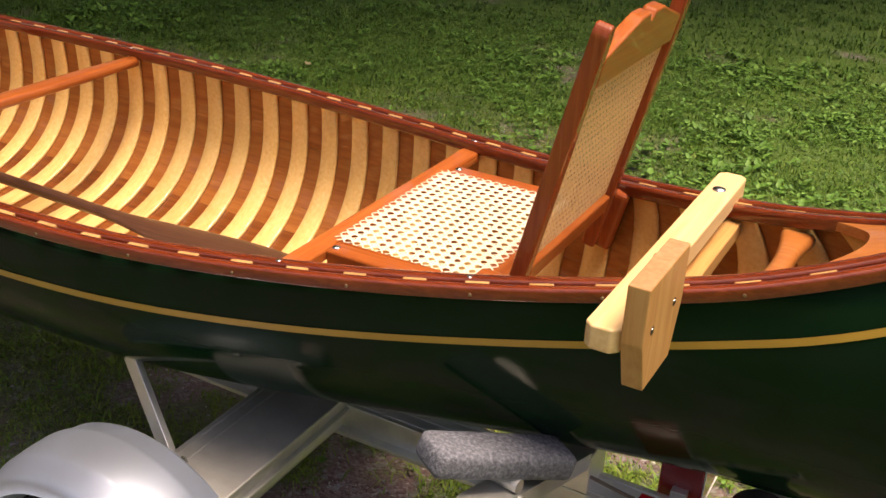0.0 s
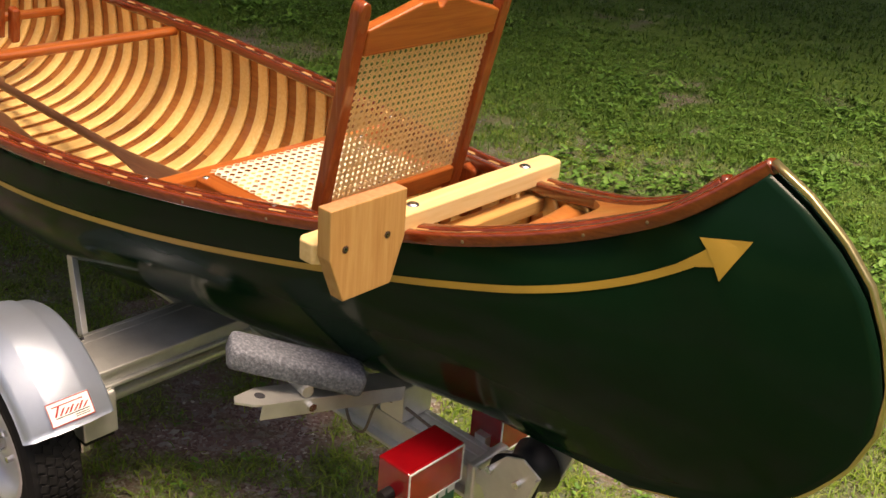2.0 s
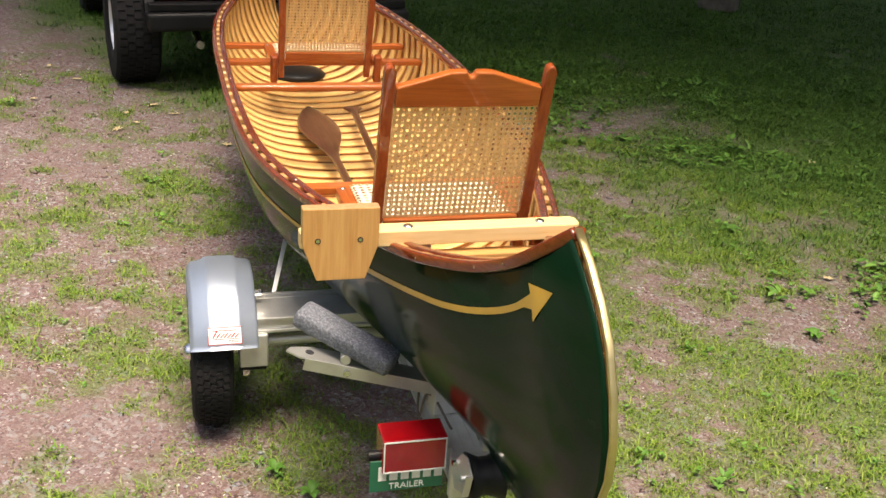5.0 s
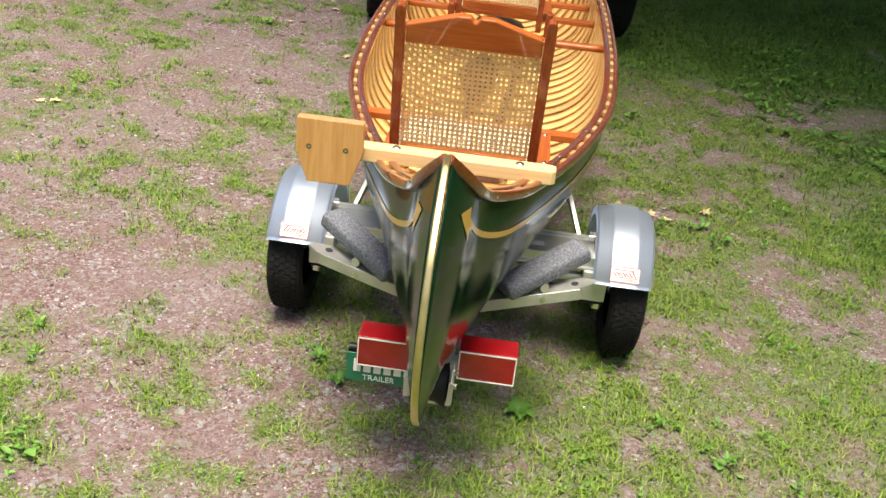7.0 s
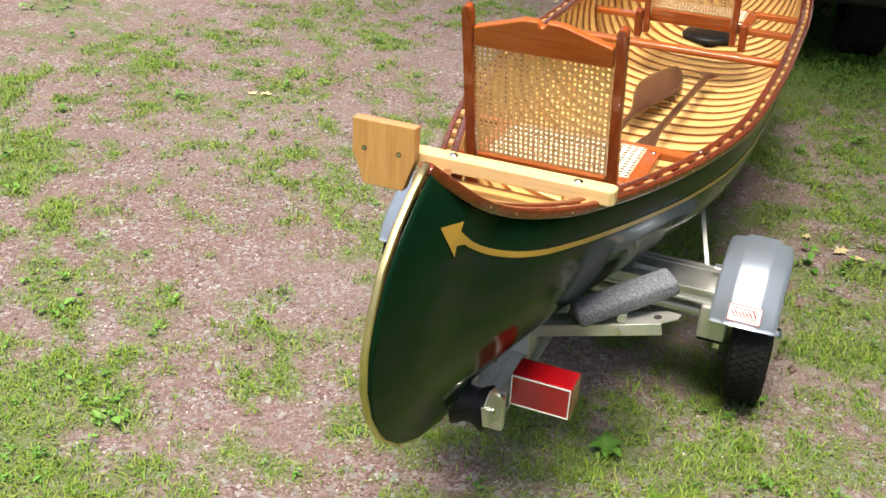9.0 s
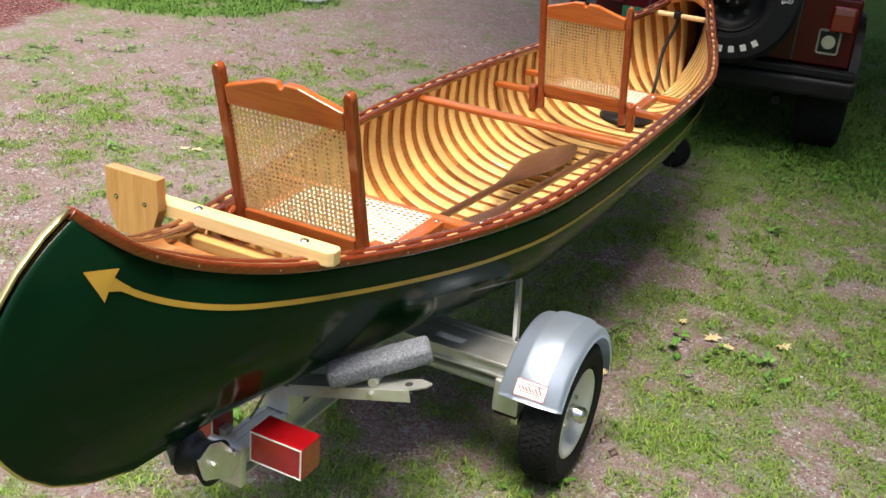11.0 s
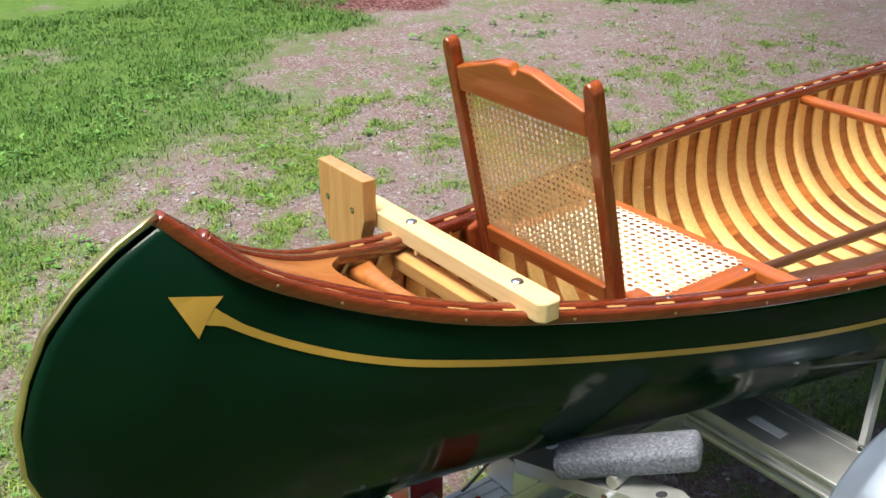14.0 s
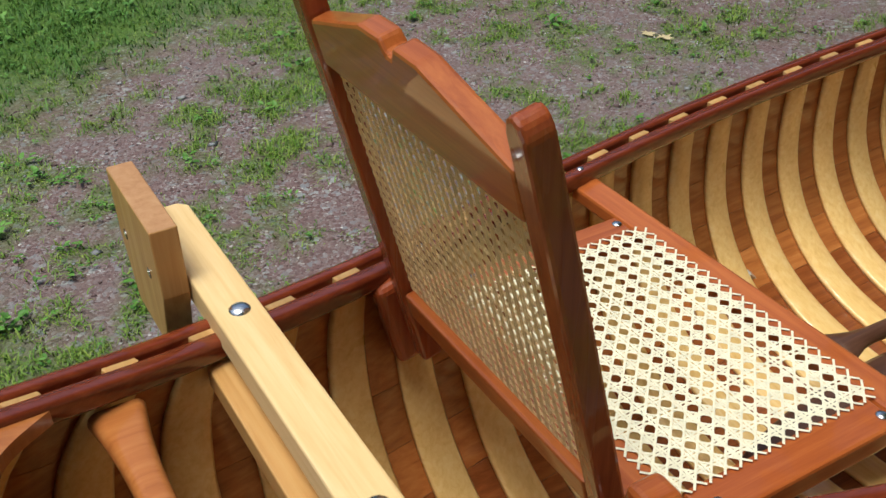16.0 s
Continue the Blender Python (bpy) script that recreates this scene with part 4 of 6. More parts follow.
face_back = Matrix(((0, 0, -1, 0), (-1, 0, 0, 0), (0, 1, 0, 0), (0, 0, 0, 1)))
letters("TRAILER", 0.024, Matrix.Translation((0.4862, 0.154, 0.314)) @ face_back, white_paint, plate, "lettering")
for k in range(6):
    y = 0.225 - 0.028 * k
    part("plate_bar", boxed(0.4855, 0.4875, y - 0.020, y, 0.332, 0.372), white_paint, plate)
part("plate_lamp", rod(bmesh.new(), (0.52, 0.218, 0.385), (0.52, 0.245, 0.385), 0.013), black_plastic, trailer)


# tongue, coupler, front stand wheel and straps
part("tongue_coupler", boxed(4.95, 5.22, -0.035, 0.035, 0.375, 0.435, 0.01), steel, trailer)
part("jack_tube", rod(bmesh.new(), (4.62, -0.075, 0.12), (4.62, -0.075, 0.55), 0.02), steel, trailer)
jw = lathe([(0.02, -0.03), (0.075, -0.033), (0.10, -0.02), (0.104, 0.0), (0.10, 0.02), (0.075, 0.033), (0.02, 0.03)], 32, "x")
bmesh.ops.translate(jw, vec=(4.62, -0.045, 0.104), verts=jw.verts[:])
part("jack_wheel", jw, rubber, trailer, "black rubber jockey wheel", smooth=True)


def cord(name, pts, r, mat, parent, label=""):
    cu = bpy.data.curves.new(name, "CURVE")
    cu.dimensions, cu.bevel_depth, cu.bevel_resolution = "3D", r, 2
    sp = cu.splines.new("BEZIER")
    sp.bezier_points.add(len(pts) - 1)
    for bp, p in zip(sp.bezier_points, pts):
        bp.co, bp.handle_left_type, bp.handle_right_type = p, "AUTO", "AUTO"
    tmp = bpy.data.objects.new(name, cu)
    scene.collection.objects.link(tmp)
    me = bpy.data.meshes.new_from_object(tmp.evaluated_get(bpy.context.evaluated_depsgraph_get()))
    bpy.data.objects.remove(tmp)
    me.materials.clear()
    me.materials.append(mat)
    for f in me.polygons:
        f.use_smooth = True
    return part(name, me, mat, parent, label)


cord("light_cable", [(0.58, 0.02, 0.40), (0.72, 0.045, 0.42), (0.80, 0.05, 0.30), (0.88, 0.03, 0.38)], 0.0035, old_board, trailer)
cord("safety_chain", [(4.98, 0.06, 0.40), (5.05, 0.08, 0.22), (5.2, 0.06, 0.36)], 0.006, steel, trailer)
cord("safety_chain", [(4.99, -0.055, 0.38), (5.0, -0.075, 0.22), (5.06, -0.06, 0.17), (5.16, -0.03, 0.37)], 0.006, steel, trailer)
part("crank_rod", rod(bmesh.new(), (4.97, -0.060, 0.59), (4.97, -0.060, 0.43), 0.008, 10), steel, trailer, "thin steel winch crank")
part("crank_block", boxed(4.94, 5.0, -0.085, -0.0355, 0.385, 0.445, 0.006), steel, trailer)
part("reflector", rod(bmesh.new(), (4.9, -0.0425, 0.342), (4.9, -0.052, 0.342), 0.022, 20), orange_lens, trailer, "round orange reflector")
strap = thing("tie_strap", "black webbing strap tied round the bow thwart", "strap")
cord("webbing", [(4.433, 0.02, 0.955), (4.435, 0.018, 0.90), (4.36, 0.05, 0.74), (4.24, 0.03, 0.60), (4.16, 0.02, 0.535)], 0.010, black_plastic, strap)
part("loop", box(bmesh.new(), -0.028, 0.028, -0.02, 0.02, -0.02, 0.02, 0.008, 2, Matrix.Translation((4.433, 0.02, 0.928))), black_plastic, strap)
pad = thing("black_cushion", "round black cushion lying on the canoe ribs", "cushion")
cb = lathe([(0.0, 0.036), (0.08, 0.036), (0.125, 0.03), (0.14, 0.015), (0.13, 0.0), (0.0, 0.0)], 32, "z")
bmesh.ops.translate(cb, vec=(3.72, 0.02, 0.494), verts=cb.verts[:])
part("cover", cb, black_plastic, pad, smooth=True)


# ==== ground ====
def vnoise(x, y, seed):
    """Value noise, smooth, 0 to 1."""
    tab = np.random.RandomState(seed).rand(256, 256)
    xi, yi = np.floor(x).astype(int), np.floor(y).astype(int)
    fx, fy = x - xi, y - yi
    fx, fy = fx * fx * (3 - 2 * fx), fy * fy * (3 - 2 * fy)
    g = lambda a, b: tab[a % 256, b % 256]  # noqa: E731
    return (g(xi, yi) * (1 - fx) + g(xi + 1, yi) * fx) * (1 - fy) + (g(xi, yi + 1) * (1 - fx) + g(xi + 1, yi + 1) * fx) * fy


def ramp01(v, a, b):
    t = np.clip((v - a) / (b - a), 0, 1)
    return t * t * (3 - 2 * t)


def lawn(x, y):
    """Full lawn: 0 on the drive, 1 on the grass round it."""
    wob = 0.7 * (vnoise(x * 1.1 + 3, y * 1.1, 11) - 0.5) + 0.35 * (vnoise(x * 3.3, y * 3.3 + 5, 12) - 0.5)
    far_side = ramp01(-y + wob * 2.0, 1.7, 3.2)
    stern = ramp01(y - 2.3 - 0.85 * np.maximum(x, -0.5) + 1.5 * wob, -0.4, 0.9) * ramp01(4.2 - x, 0.0, 0.6)
    left = np.interp(x, [5.0, 5.4, 6.0, 7.0, 10.1, 13.9, 40], [7.0, 4.8, 4.0, 3.85, 4.45, 6.3, 20])
    north = ramp01(y - left + wob * 0.5, -0.15, 0.35) * ramp01(x, 4.8, 5.2)
    right = np.interp(x, [4.2, 4.9, 7.8, 11.4, 15, 40], [0.2, 0.9, 1.9, 3.0, 5.1, 18])
    bow = ramp01(right - y + wob * 0.6, -0.1, 0.6) * ramp01(x, 4.3, 5.4)
    return np.maximum.reduce([far_side, stern, north, bow])


def tufts(x, y):
    """Chance of a tuft on the open drive: small ragged patches, thicker toward the far side and the stern."""
    n = 0.28 * vnoise(x * 2.3 + 7, y * 2.3 + 3, 1) + 0.34 * vnoise(x * 8.3, y * 8.3, 2) + 0.38 * vnoise(x * 21, y * 21, 3)
    thick = 0.430 - 0.05 * ramp01(y, -0.1, 0.5) * ramp01(x, -0.4, 0.9) + 0.05 * ramp01(y - 0.95 - 0.45 * x, 0, 0.9) + 0.09 * ramp01(-y, 0.2, 1.3) * (0.25 + 0.75 * ramp01(2.4 - x, 0, 1.2)) + 0.13 * ramp01(0.8 - x, 0, 1.6) + 0.05 * ramp01(y, 2.2, 3.4) * ramp01(2.5 - x, 0, 1.5) - 0.05 * ramp01(x, 2.0, 3.2) * ramp01(y, 0.6, 1.6)
    return ramp01(n, 0.82 - thick, 1.08 - thick)


def turf(x, y):
    """How grassy the ground is: ragged patches on the drive, nearly full on the lawn."""
    n = 0.5 * vnoise(x * 2.1 + 7, y * 2.1 + 3, 13) + 0.5 * vnoise(x * 6.3, y * 6.3, 14)
    full = lawn(x, y) * ramp01(n, 0.04, 0.34)
    return np.clip(full + tufts(x, y) * (1 - full) * 0.6, 0, 1)


def mulch(x, y):
    return ramp01(0.95 - np.hypot((x - 4.5) / 1.15, (y - 6.3) / 1.3) + 0.3 * (vnoise(x * 3, y * 3, 21) - 0.5), 0, 0.2)


def bumps(x, y):
    return 0.018 * (vnoise(x * 2.2, y * 2.2, 5) - 0.5) + 0.009 * (vnoise(x * 9, y * 9, 6) - 0.5)


def ground_mat():
    """Mauve crushed stone with grey slate bits and earth, thatch under the grass."""
    m = Mat("gravel_drive", (0.3, 0.25, 0.24), 0.95, spec=0.15)
    v = m.coords()
    mid = m.noise(5, v, 5, 0.7)
    fine = m.noise(110, v, 4, 0.8)
    broad = m.noise(0.8, v, 4)

    def cells(scale):
        vor = m.node("ShaderNodeTexVoronoi", Scale=scale, Randomness=1.0)
        m.link(v, vor.inputs["Vector"])
        sep = m.node("ShaderNodeSeparateColor")
        m.link(vor.outputs["Color"], sep.inputs[0])
        return vor.outputs["Distance"], sep.outputs

    d1, s1 = cells(135.0)
    d2, s2 = cells(62.0)
    small = m.ramp(s1[0], [(0.0, (0.075, 0.042, 0.040)), (0.3, (0.155, 0.092, 0.089)), (0.6, (0.205, 0.140, 0.137)), (0.84, (0.25, 0.205, 0.208)), (0.97, (0.31, 0.29, 0.285)), (1.0, (0.60, 0.57, 0.53))])
    large = m.ramp(s2[1], [(0.0, (0.13, 0.070, 0.068)), (0.45, (0.21, 0.155, 0.155)), (0.75, (0.225, 0.23, 0.245)), (1.0, (0.34, 0.335, 0.33))])
    pick = m.ramp(s2[0], [(0.68, (0, 0, 0)), (0.72, (1, 1, 1))])
    c = m.mix(pick, small, large)
    soil = m.ramp(fine, [(0.3, (0.115, 0.068, 0.061)), (0.7, (0.225, 0.155, 0.145))])
    c = m.mix(m.ramp(mid, [(0.40, (0.6, 0.6, 0.6)), (0.60, (0.0, 0.0, 0.0))]), c, soil)
    c = m.mix(m.ramp(broad, [(0.4, (0, 0, 0)), (0.7, (0.35, 0.35, 0.35))]), c, (0.235, 0.195, 0.197))
    thatch = m.ramp(fine, [(0.3, (0.040, 0.078, 0.012)), (0.55, (0.078, 0.145, 0.022)), (0.8, (0.15, 0.20, 0.045))])
    worn = m.ramp(m.noise(14, v, 6, 0.75), [(0.35, (0.045, 0.11, 0.012)), (0.52, (0.085, 0.175, 0.022)), (0.68, (0.155, 0.22, 0.05))])
    thatch = m.mix(0.55, thatch, worn)
    a = m.node("ShaderNodeAttribute")
    a.attribute_name = "turf"
    c = m.mix(m.math("MULTIPLY", a.outputs["Fac"], m.math("ADD", m.math("MULTIPLY", fine, 0.9), 0.48)), c, thatch)
    b = m.node("ShaderNodeAttribute")
    b.attribute_name = "chips"
    red = m.ramp(s2[2], [(0.0, (0.035, 0.012, 0.012)), (0.5, (0.105, 0.034, 0.034)), (0.85, (0.18, 0.09, 0.086)), (1.0, (0.28, 0.19, 0.18))])
    m.color(m.mix(b.outputs["Fac"], c, red))
    h = m.math("ADD", m.math("MULTIPLY", d1, -0.8), m.math("ADD", fine, m.math("MULTIPLY", m.math("MULTIPLY", d2, -1.2), pick)))
    m.bump(h, 0.7, 0.006)
    return m.m


def build_ground():
    def axis(a, b, step, far):
        mid = list(np.arange(a, b + 1e-6, step))
        out, s = [], step
        while (out[-1] if out else b) < far:
            s *= 1.3
            out.append((out[-1] if out else b) + s)
        lo, s = [], step
        while (lo[-1] if lo else a) > -far:
            s *= 1.3
            lo.append((lo[-1] if lo else a) - s)
        return np.array(lo[::-1] + mid + out)

    xs, ys = axis(-2.5, 9.0, 0.05, 900.0), axis(-5.5, 7.0, 0.05, 900.0)
    X, Y = np.meshgrid(xs, ys, indexing="ij")
    Z = np.where((np.abs(X) < 30) & (np.abs(Y) < 30), bumps(X, Y), 0.0)
    n, k = X.shape
    idx = np.arange(n * k).reshape(n, k)
    faces = np.stack([idx[:-1, :-1].ravel(), idx[1:, :-1].ravel(), idx[1:, 1:].ravel(), idx[:-1, 1:].ravel()], 1)
    me = bpy.data.meshes.new("ground")
    me.from_pydata(np.stack([X.ravel(), Y.ravel(), Z.ravel()], 1).tolist(), [], faces.tolist())
    me.polygons.foreach_set("use_smooth", [True] * len(me.polygons))
    for name, fn in (("turf", turf), ("chips", mulch)):
        at = me.attributes.new(name, "FLOAT", "POINT")
        x, y = X.ravel(), Y.ravel()
        # past the fine part of the grid the patches run into an even sward
        out = ramp01(np.maximum.reduce([-2.5 - x, x - 9.0, -5.5 - y, y - 7.0]), 0.0, 1.2)
        even = lawn(x, y) * 1.0 if name == "turf" else 0.0
        at.data.foreach_set("value", np.clip(fn(x, y) * (1 - out) + even * out, 0, 1).astype(np.float32))
    me.materials.append(ground_mat())
    tagged(new("ground", me), "gravel drive with thin grass and lawn beside it", "ground", kind="structure")


build_ground()


def raw_mesh(name, verts, faces, mat, smooth=False):
    """Many small faces of one size, fast."""
    me = bpy.data.meshes.new(name)
    n, k = faces.shape
    me.vertices.add(len(verts))
    me.vertices.foreach_set("co", verts.astype(np.float32).ravel())
    me.loops.add(n * k)
    me.loops.foreach_set("vertex_index", faces.astype(np.int32).ravel())
    me.polygons.add(n)
    me.polygons.foreach_set("loop_start", np.arange(0, n * k, k, dtype=np.int32))
    me.update(calc_edges=True)
    me.validate()
    me.materials.append(mat)
    return me


def scatter(rs, n, x0, x1, y0, y1, dens):
    """Points in a rectangle, kept with the chance dens(x, y)."""
    x, y = rs.uniform(x0, x1, n), rs.uniform(y0, y1, n)
    keep = rs.rand(n) < dens(x, y)
    return x[keep], y[keep]


def blades(rs, x, y, h, w, lean):
    """Grass blades: a bent, tapering leaf of three triangles each."""
    n = len(x)
    a = rs.uniform(0, 2 * np.pi, n)
    d = np.stack([np.cos(a), np.sin(a), np.zeros(n)], 1)
    s = np.stack([-np.sin(a), np.cos(a), np.zeros(n)], 1)
    base = np.stack([x, y, bumps(x, y) - 0.004], 1)
    up = np.array([0, 0, 1.0])
    h, w, lean = h[:, None], w[:, None], lean[:, None]
    p0, p1 = base - s * w, base + s * w
    mid = base + up * h * 0.6 + d * lean * h * 0.3
    p2, p3 = mid + s * w * 0.8, mid - s * w * 0.8
    tip = base + up * h * np.maximum(0.25, 1 - 0.35 * lean) + d * lean * h
    v = np.stack([p0, p1, p2, p3, tip], 1).reshape(-1, 3)
    i = np.arange(n)[:, None] * 5
    f = np.concatenate([i + [0, 1, 2], i + [0, 2, 3], i + [3, 2, 4]])
    return v, f


def grass(name, label, mat, seed, drive_side):
    rs = np.random.RandomState(seed)
    vs, fs, off = [], [], 0

    def add(x, y, h, w, lean):
        nonlocal off
        v, f = blades(rs, x, y, h, w, lean)
        vs.append(v)
        fs.append(f + off)
        off += len(v)

    def tuft(n, box4, dens, per, spread, hh, ww):
        """Blades in small sprays round a common root."""
        x, y = scatter(rs, n, *box4, dens)
        r = np.repeat(np.clip(rs.lognormal(0, 0.45, len(x)), 0.4, 2.2), per)
        X, Y = np.repeat(x, per), np.repeat(y, per)
        k = len(X)
        X, Y = X + rs.normal(0, spread, k) * r, Y + rs.normal(0, spread, k) * r
        tall = 0.6 + 0.8 * vnoise(X * 3.1, Y * 3.1, 31)
        add(X, Y, hh * tall * r ** 0.5 * rs.uniform(0.45, 1.2, k), rs.uniform(ww * 0.6, ww * 1.3, k), rs.uniform(0.4, 1.8, k))

    drive = lambda a, b: tufts(a, b) * (1 - 0.8 * lawn(a, b))  # noqa: E731
    sward = lambda a, b: turf(a, b) * ramp01(lawn(a, b), 0.15, 0.6)  # noqa: E731
    if drive_side:
        tuft(80000, (-2.4, 6.0, -3.2, 3.6), drive, 9, 0.020, 0.026, 0.0020)
        tuft(6000, (-7.0, -2.4, -4.0, 4.5), lambda a, b: 0.25 + 0.6 * tufts(a, b), 7, 0.05, 0.035, 0.004)
        tuft(9000, (-2.4, 6.5, -3.4, 3.8), lambda a, b: 0.35 + 0 * a, 5, 0.014, 0.018, 0.0016)
    else:
        # lawns: beside the canoe, at the stern, at the porch and round the car; far ones coarser
        for n, box4, per, hh, ww in ((18000, (-0.5, 8.0, -4.6, -1.4), 10, 0.034, 0.0024), (6000, (0.0, 9.0, -8.0, -4.6), 8, 0.042, 0.0042), (12000, (-1.2, 5.2, 2.0, 6.8), 11, 0.042, 0.0026), (24000, (5.0, 13.5, 3.6, 9.8), 8, 0.042, 0.0034), (9000, (4.4, 10.0, -4.6, 3.6), 8, 0.045, 0.0036)):
            tuft(n, box4, sward, per, 0.03, hh, ww)
    me = raw_mesh(name, np.concatenate(vs), np.concatenate(fs), mat)
    tagged(new(name, me), label, "grass", kind="stuff")


grass("drive_grass", "thin yellow-green grass tufts growing through the gravel", grass_mat, 4, True)
grass("lawn_grass", "mown deep green lawn grass beside the drive", lawn_mat, 5, False)


def leaflets(rs, x, y, z, r, tilt, fold=0.25):
    """Small broad leaves: six-sided, folded along the middle."""
    n = len(x)
    a = rs.uniform(0, 2 * np.pi, n)
    d = np.stack([np.cos(a) * np.cos(tilt), np.sin(a) * np.cos(tilt), np.sin(tilt)], 1)
    s = np.stack([-np.sin(a), np.cos(a), np.zeros(n)], 1)
    up = np.cross(d, s) * np.where(np.cross(d, s)[:, 2:] > 0, 1, -1)
    c = np.stack([x, y, z], 1)
    r = r[:, None]
    v = np.stack([c, c + d * r * 0.6 + s * r * 0.55 + up * r * fold, c + d * r * 1.5 + s * r * 0.42 + up * r * fold * 0.8, c + d * r * 2.0, c + d * r * 1.5 - s * r * 0.42 + up * r * fold * 0.8, c + d * r * 0.6 - s * r * 0.55 + up * r * fold], 1).reshape(-1, 3)
    i = np.arange(n)[:, None] * 6
    return v, np.concatenate([i + [0, 1, 2, 3], i + [0, 3, 4, 5]])


def weeds():
    rs = np.random.RandomState(9)
    vs, fs, off = [], [], 0

    def patch(n, box4, dens, k, size, rise):
        nonlocal off
        x, y = scatter(rs, n, *box4, dens)
        s = size * rs.uniform(0.6, 1.5, len(x))
        X, Y, R = np.repeat(x, k), np.repeat(y, k), np.repeat(s, k)
        m = len(X)
        v, f = leaflets(rs, X + rs.normal(0, 1, m) * R * 0.9, Y + rs.normal(0, 1, m) * R * 0.9, bumps(X, Y) + rs.uniform(0.15, 1.0, m) * rise, R * rs.uniform(0.6, 1.2, m), rs.uniform(-0.1, 0.6, m))
        vs.append(v)
        fs.append(f + off)
        off += len(v)

    spots = lambda a, b: ramp01(vnoise(a * 1.6 + 4, b * 1.6, 41), 0.52, 0.78)  # noqa: E731
    leafy = lambda a, b: ramp01(vnoise(a * 4.2 + 1, b * 4.2 + 8, 43), 0.35, 0.75)  # noqa: E731
    # clover and other small leaves everywhere in the turf
    patch(17000, (-2.0, 6.0, -4.6, 4.6), lambda a, b: np.clip(turf(a, b) * (0.25 + spots(a, b)), 0, 1), 6, 0.0075, 0.02)
    # dock and plantain seedlings in drifts, most of them on the far side
    patch(4200, (-1.5, 6.0, -4.8, -0.7), lambda a, b: np.clip(spots(a, b) * (0.25 + 0.75 * ramp01(-b, 0.9, 1.8)), 0, 1), 6, 0.017, 0.035)
    patch(12000, (-1.5, 6.0, -4.8, -0.5), lambda a, b: np.clip((0.18 + 0.7 * leafy(a, b)) * turf(a, b) * (0.25 + 0.75 * lawn(a, b)), 0, 1), 5, 0.0115, 0.03)
    patch(1500, (-1.5, 5.0, 0.7, 4.6), lambda a, b: np.clip(spots(a, b) * turf(a, b), 0, 1), 6, 0.015, 0.03)
    me = raw_mesh("weeds", np.concatenate(vs), np.concatenate(fs), weed_mat)
    tagged(new("weeds", me), "small broad-leaved green weeds among the grass", "weeds", kind="stuff")


weeds()


def pebbles():
    rs = np.random.RandomState(12)
    x, y = scatter(rs, 60000, -2.2, 6.5, -3.2, 4.2, lambda a, b: (1 - lawn(a, b)) * (0.25 + 0.75 * ramp01(vnoise(a * 1.7, b * 1.7, 51), 0.35, 0.7)))
    n = len(x)
    r = 0.0030 + 0.0050 * rs.rand(n) ** 2 + 0.016 * rs.rand(n) * (rs.rand(n) > 0.975)
    flat = np.where(r > 0.011, 0.28, 0.6)
    base = np.array([(1, 0, 0), (0, 1, 0), (-1, 0, 0), (0, -1, 0), (0, 0, 1), (0, 0, -1)], float)
    v = base[None] * rs.uniform(0.6, 1.4, (n, 6, 1)) * r[:, None, None]
    v[..., 2] *= flat[:, None]
    # the top is a small sloping flat, not a point
    v[:, 4, :2] = rs.normal(0, 0.3, (n, 2)) * r[:, None]
    a = rs.uniform(0, 6.28, n)
    c, s = np.cos(a)[:, None], np.sin(a)[:, None]
    vx, vy = v[..., 0] * c - v[..., 1] * s, v[..., 0] * s + v[..., 1] * c
    v = np.stack([vx + x[:, None], vy + y[:, None], v[..., 2] + (bumps(x, y) + r * 0.15)[:, None]], -1).reshape(-1, 3)
    i = np.arange(n)[:, None] * 6
    f = np.concatenate([i + t for t in ([0, 1, 4], [1, 2, 4], [2, 3, 4], [3, 0, 4], [1, 0, 5], [2, 1, 5], [3, 2, 5], [0, 3, 5])])
    tagged(new("pebbles", raw_mesh("pebbles", v, f, stone_mat)), "loose mauve and grey gravel stones", "gravel", kind="stuff")


pebbles()


def fallen_leaf(x, y, size, turn, seed):
    """A dry lobed leaf, curled, on the ground."""
    rs = random.Random(seed)
    bm = bmesh.new()
    c = bm.verts.new((0, 0, 0.006))
    ring = []
    for k in range(14):
        a = 2 * math.pi * k / 14
        r = size * (1.0 if k % 2 else 0.55) * rs.uniform(0.8, 1.15)
        ring.append(bm.verts.new((r * math.cos(a), 0.75 * r * math.sin(a), 0.004 + 0.25 * size * rs.random())))
    for k in range(14):
        bm.faces.new((c, ring[k], ring[(k + 1) % 14]))
    me = fin(bm, "fallen_leaf", dead_leaf)
    ob = new("fallen_leaf", me)
    ob.matrix_world = pose(x, y, float(bumps(np.array([x]), np.array([y]))[0]) + 0.004, 0, 0, turn)
    tagged(ob, "dry tan leaf lying on the ground", "leaf", "fallen leaves")


for k, (lx, ly) in enumerate(((2.63, -0.67), (2.52, -0.88), (2.65, -1.08), (2.04, -0.52), (3.02, 2.24), (5.88, 1.46), (5.54, 1.26), (5.02, 1.61), (5.04, 1.48), (4.89, 0.77), (4.74, 0.93), (4.70, 0.65), (4.42, 0.97), (4.54, 0.86), (4.07, 0.37), (1.20, -1.90), (1.25, -2.03), (3.56, -3.04), (2.02, -2.12), (3.76, -5.67), (2.2, 0.6), (2.99, 2.31), (2.56, -0.81))):
    fallen_leaf(lx, ly, 0.030 + 0.018 * ((k * 7) % 5) / 5, (k * 73) % 360, k)


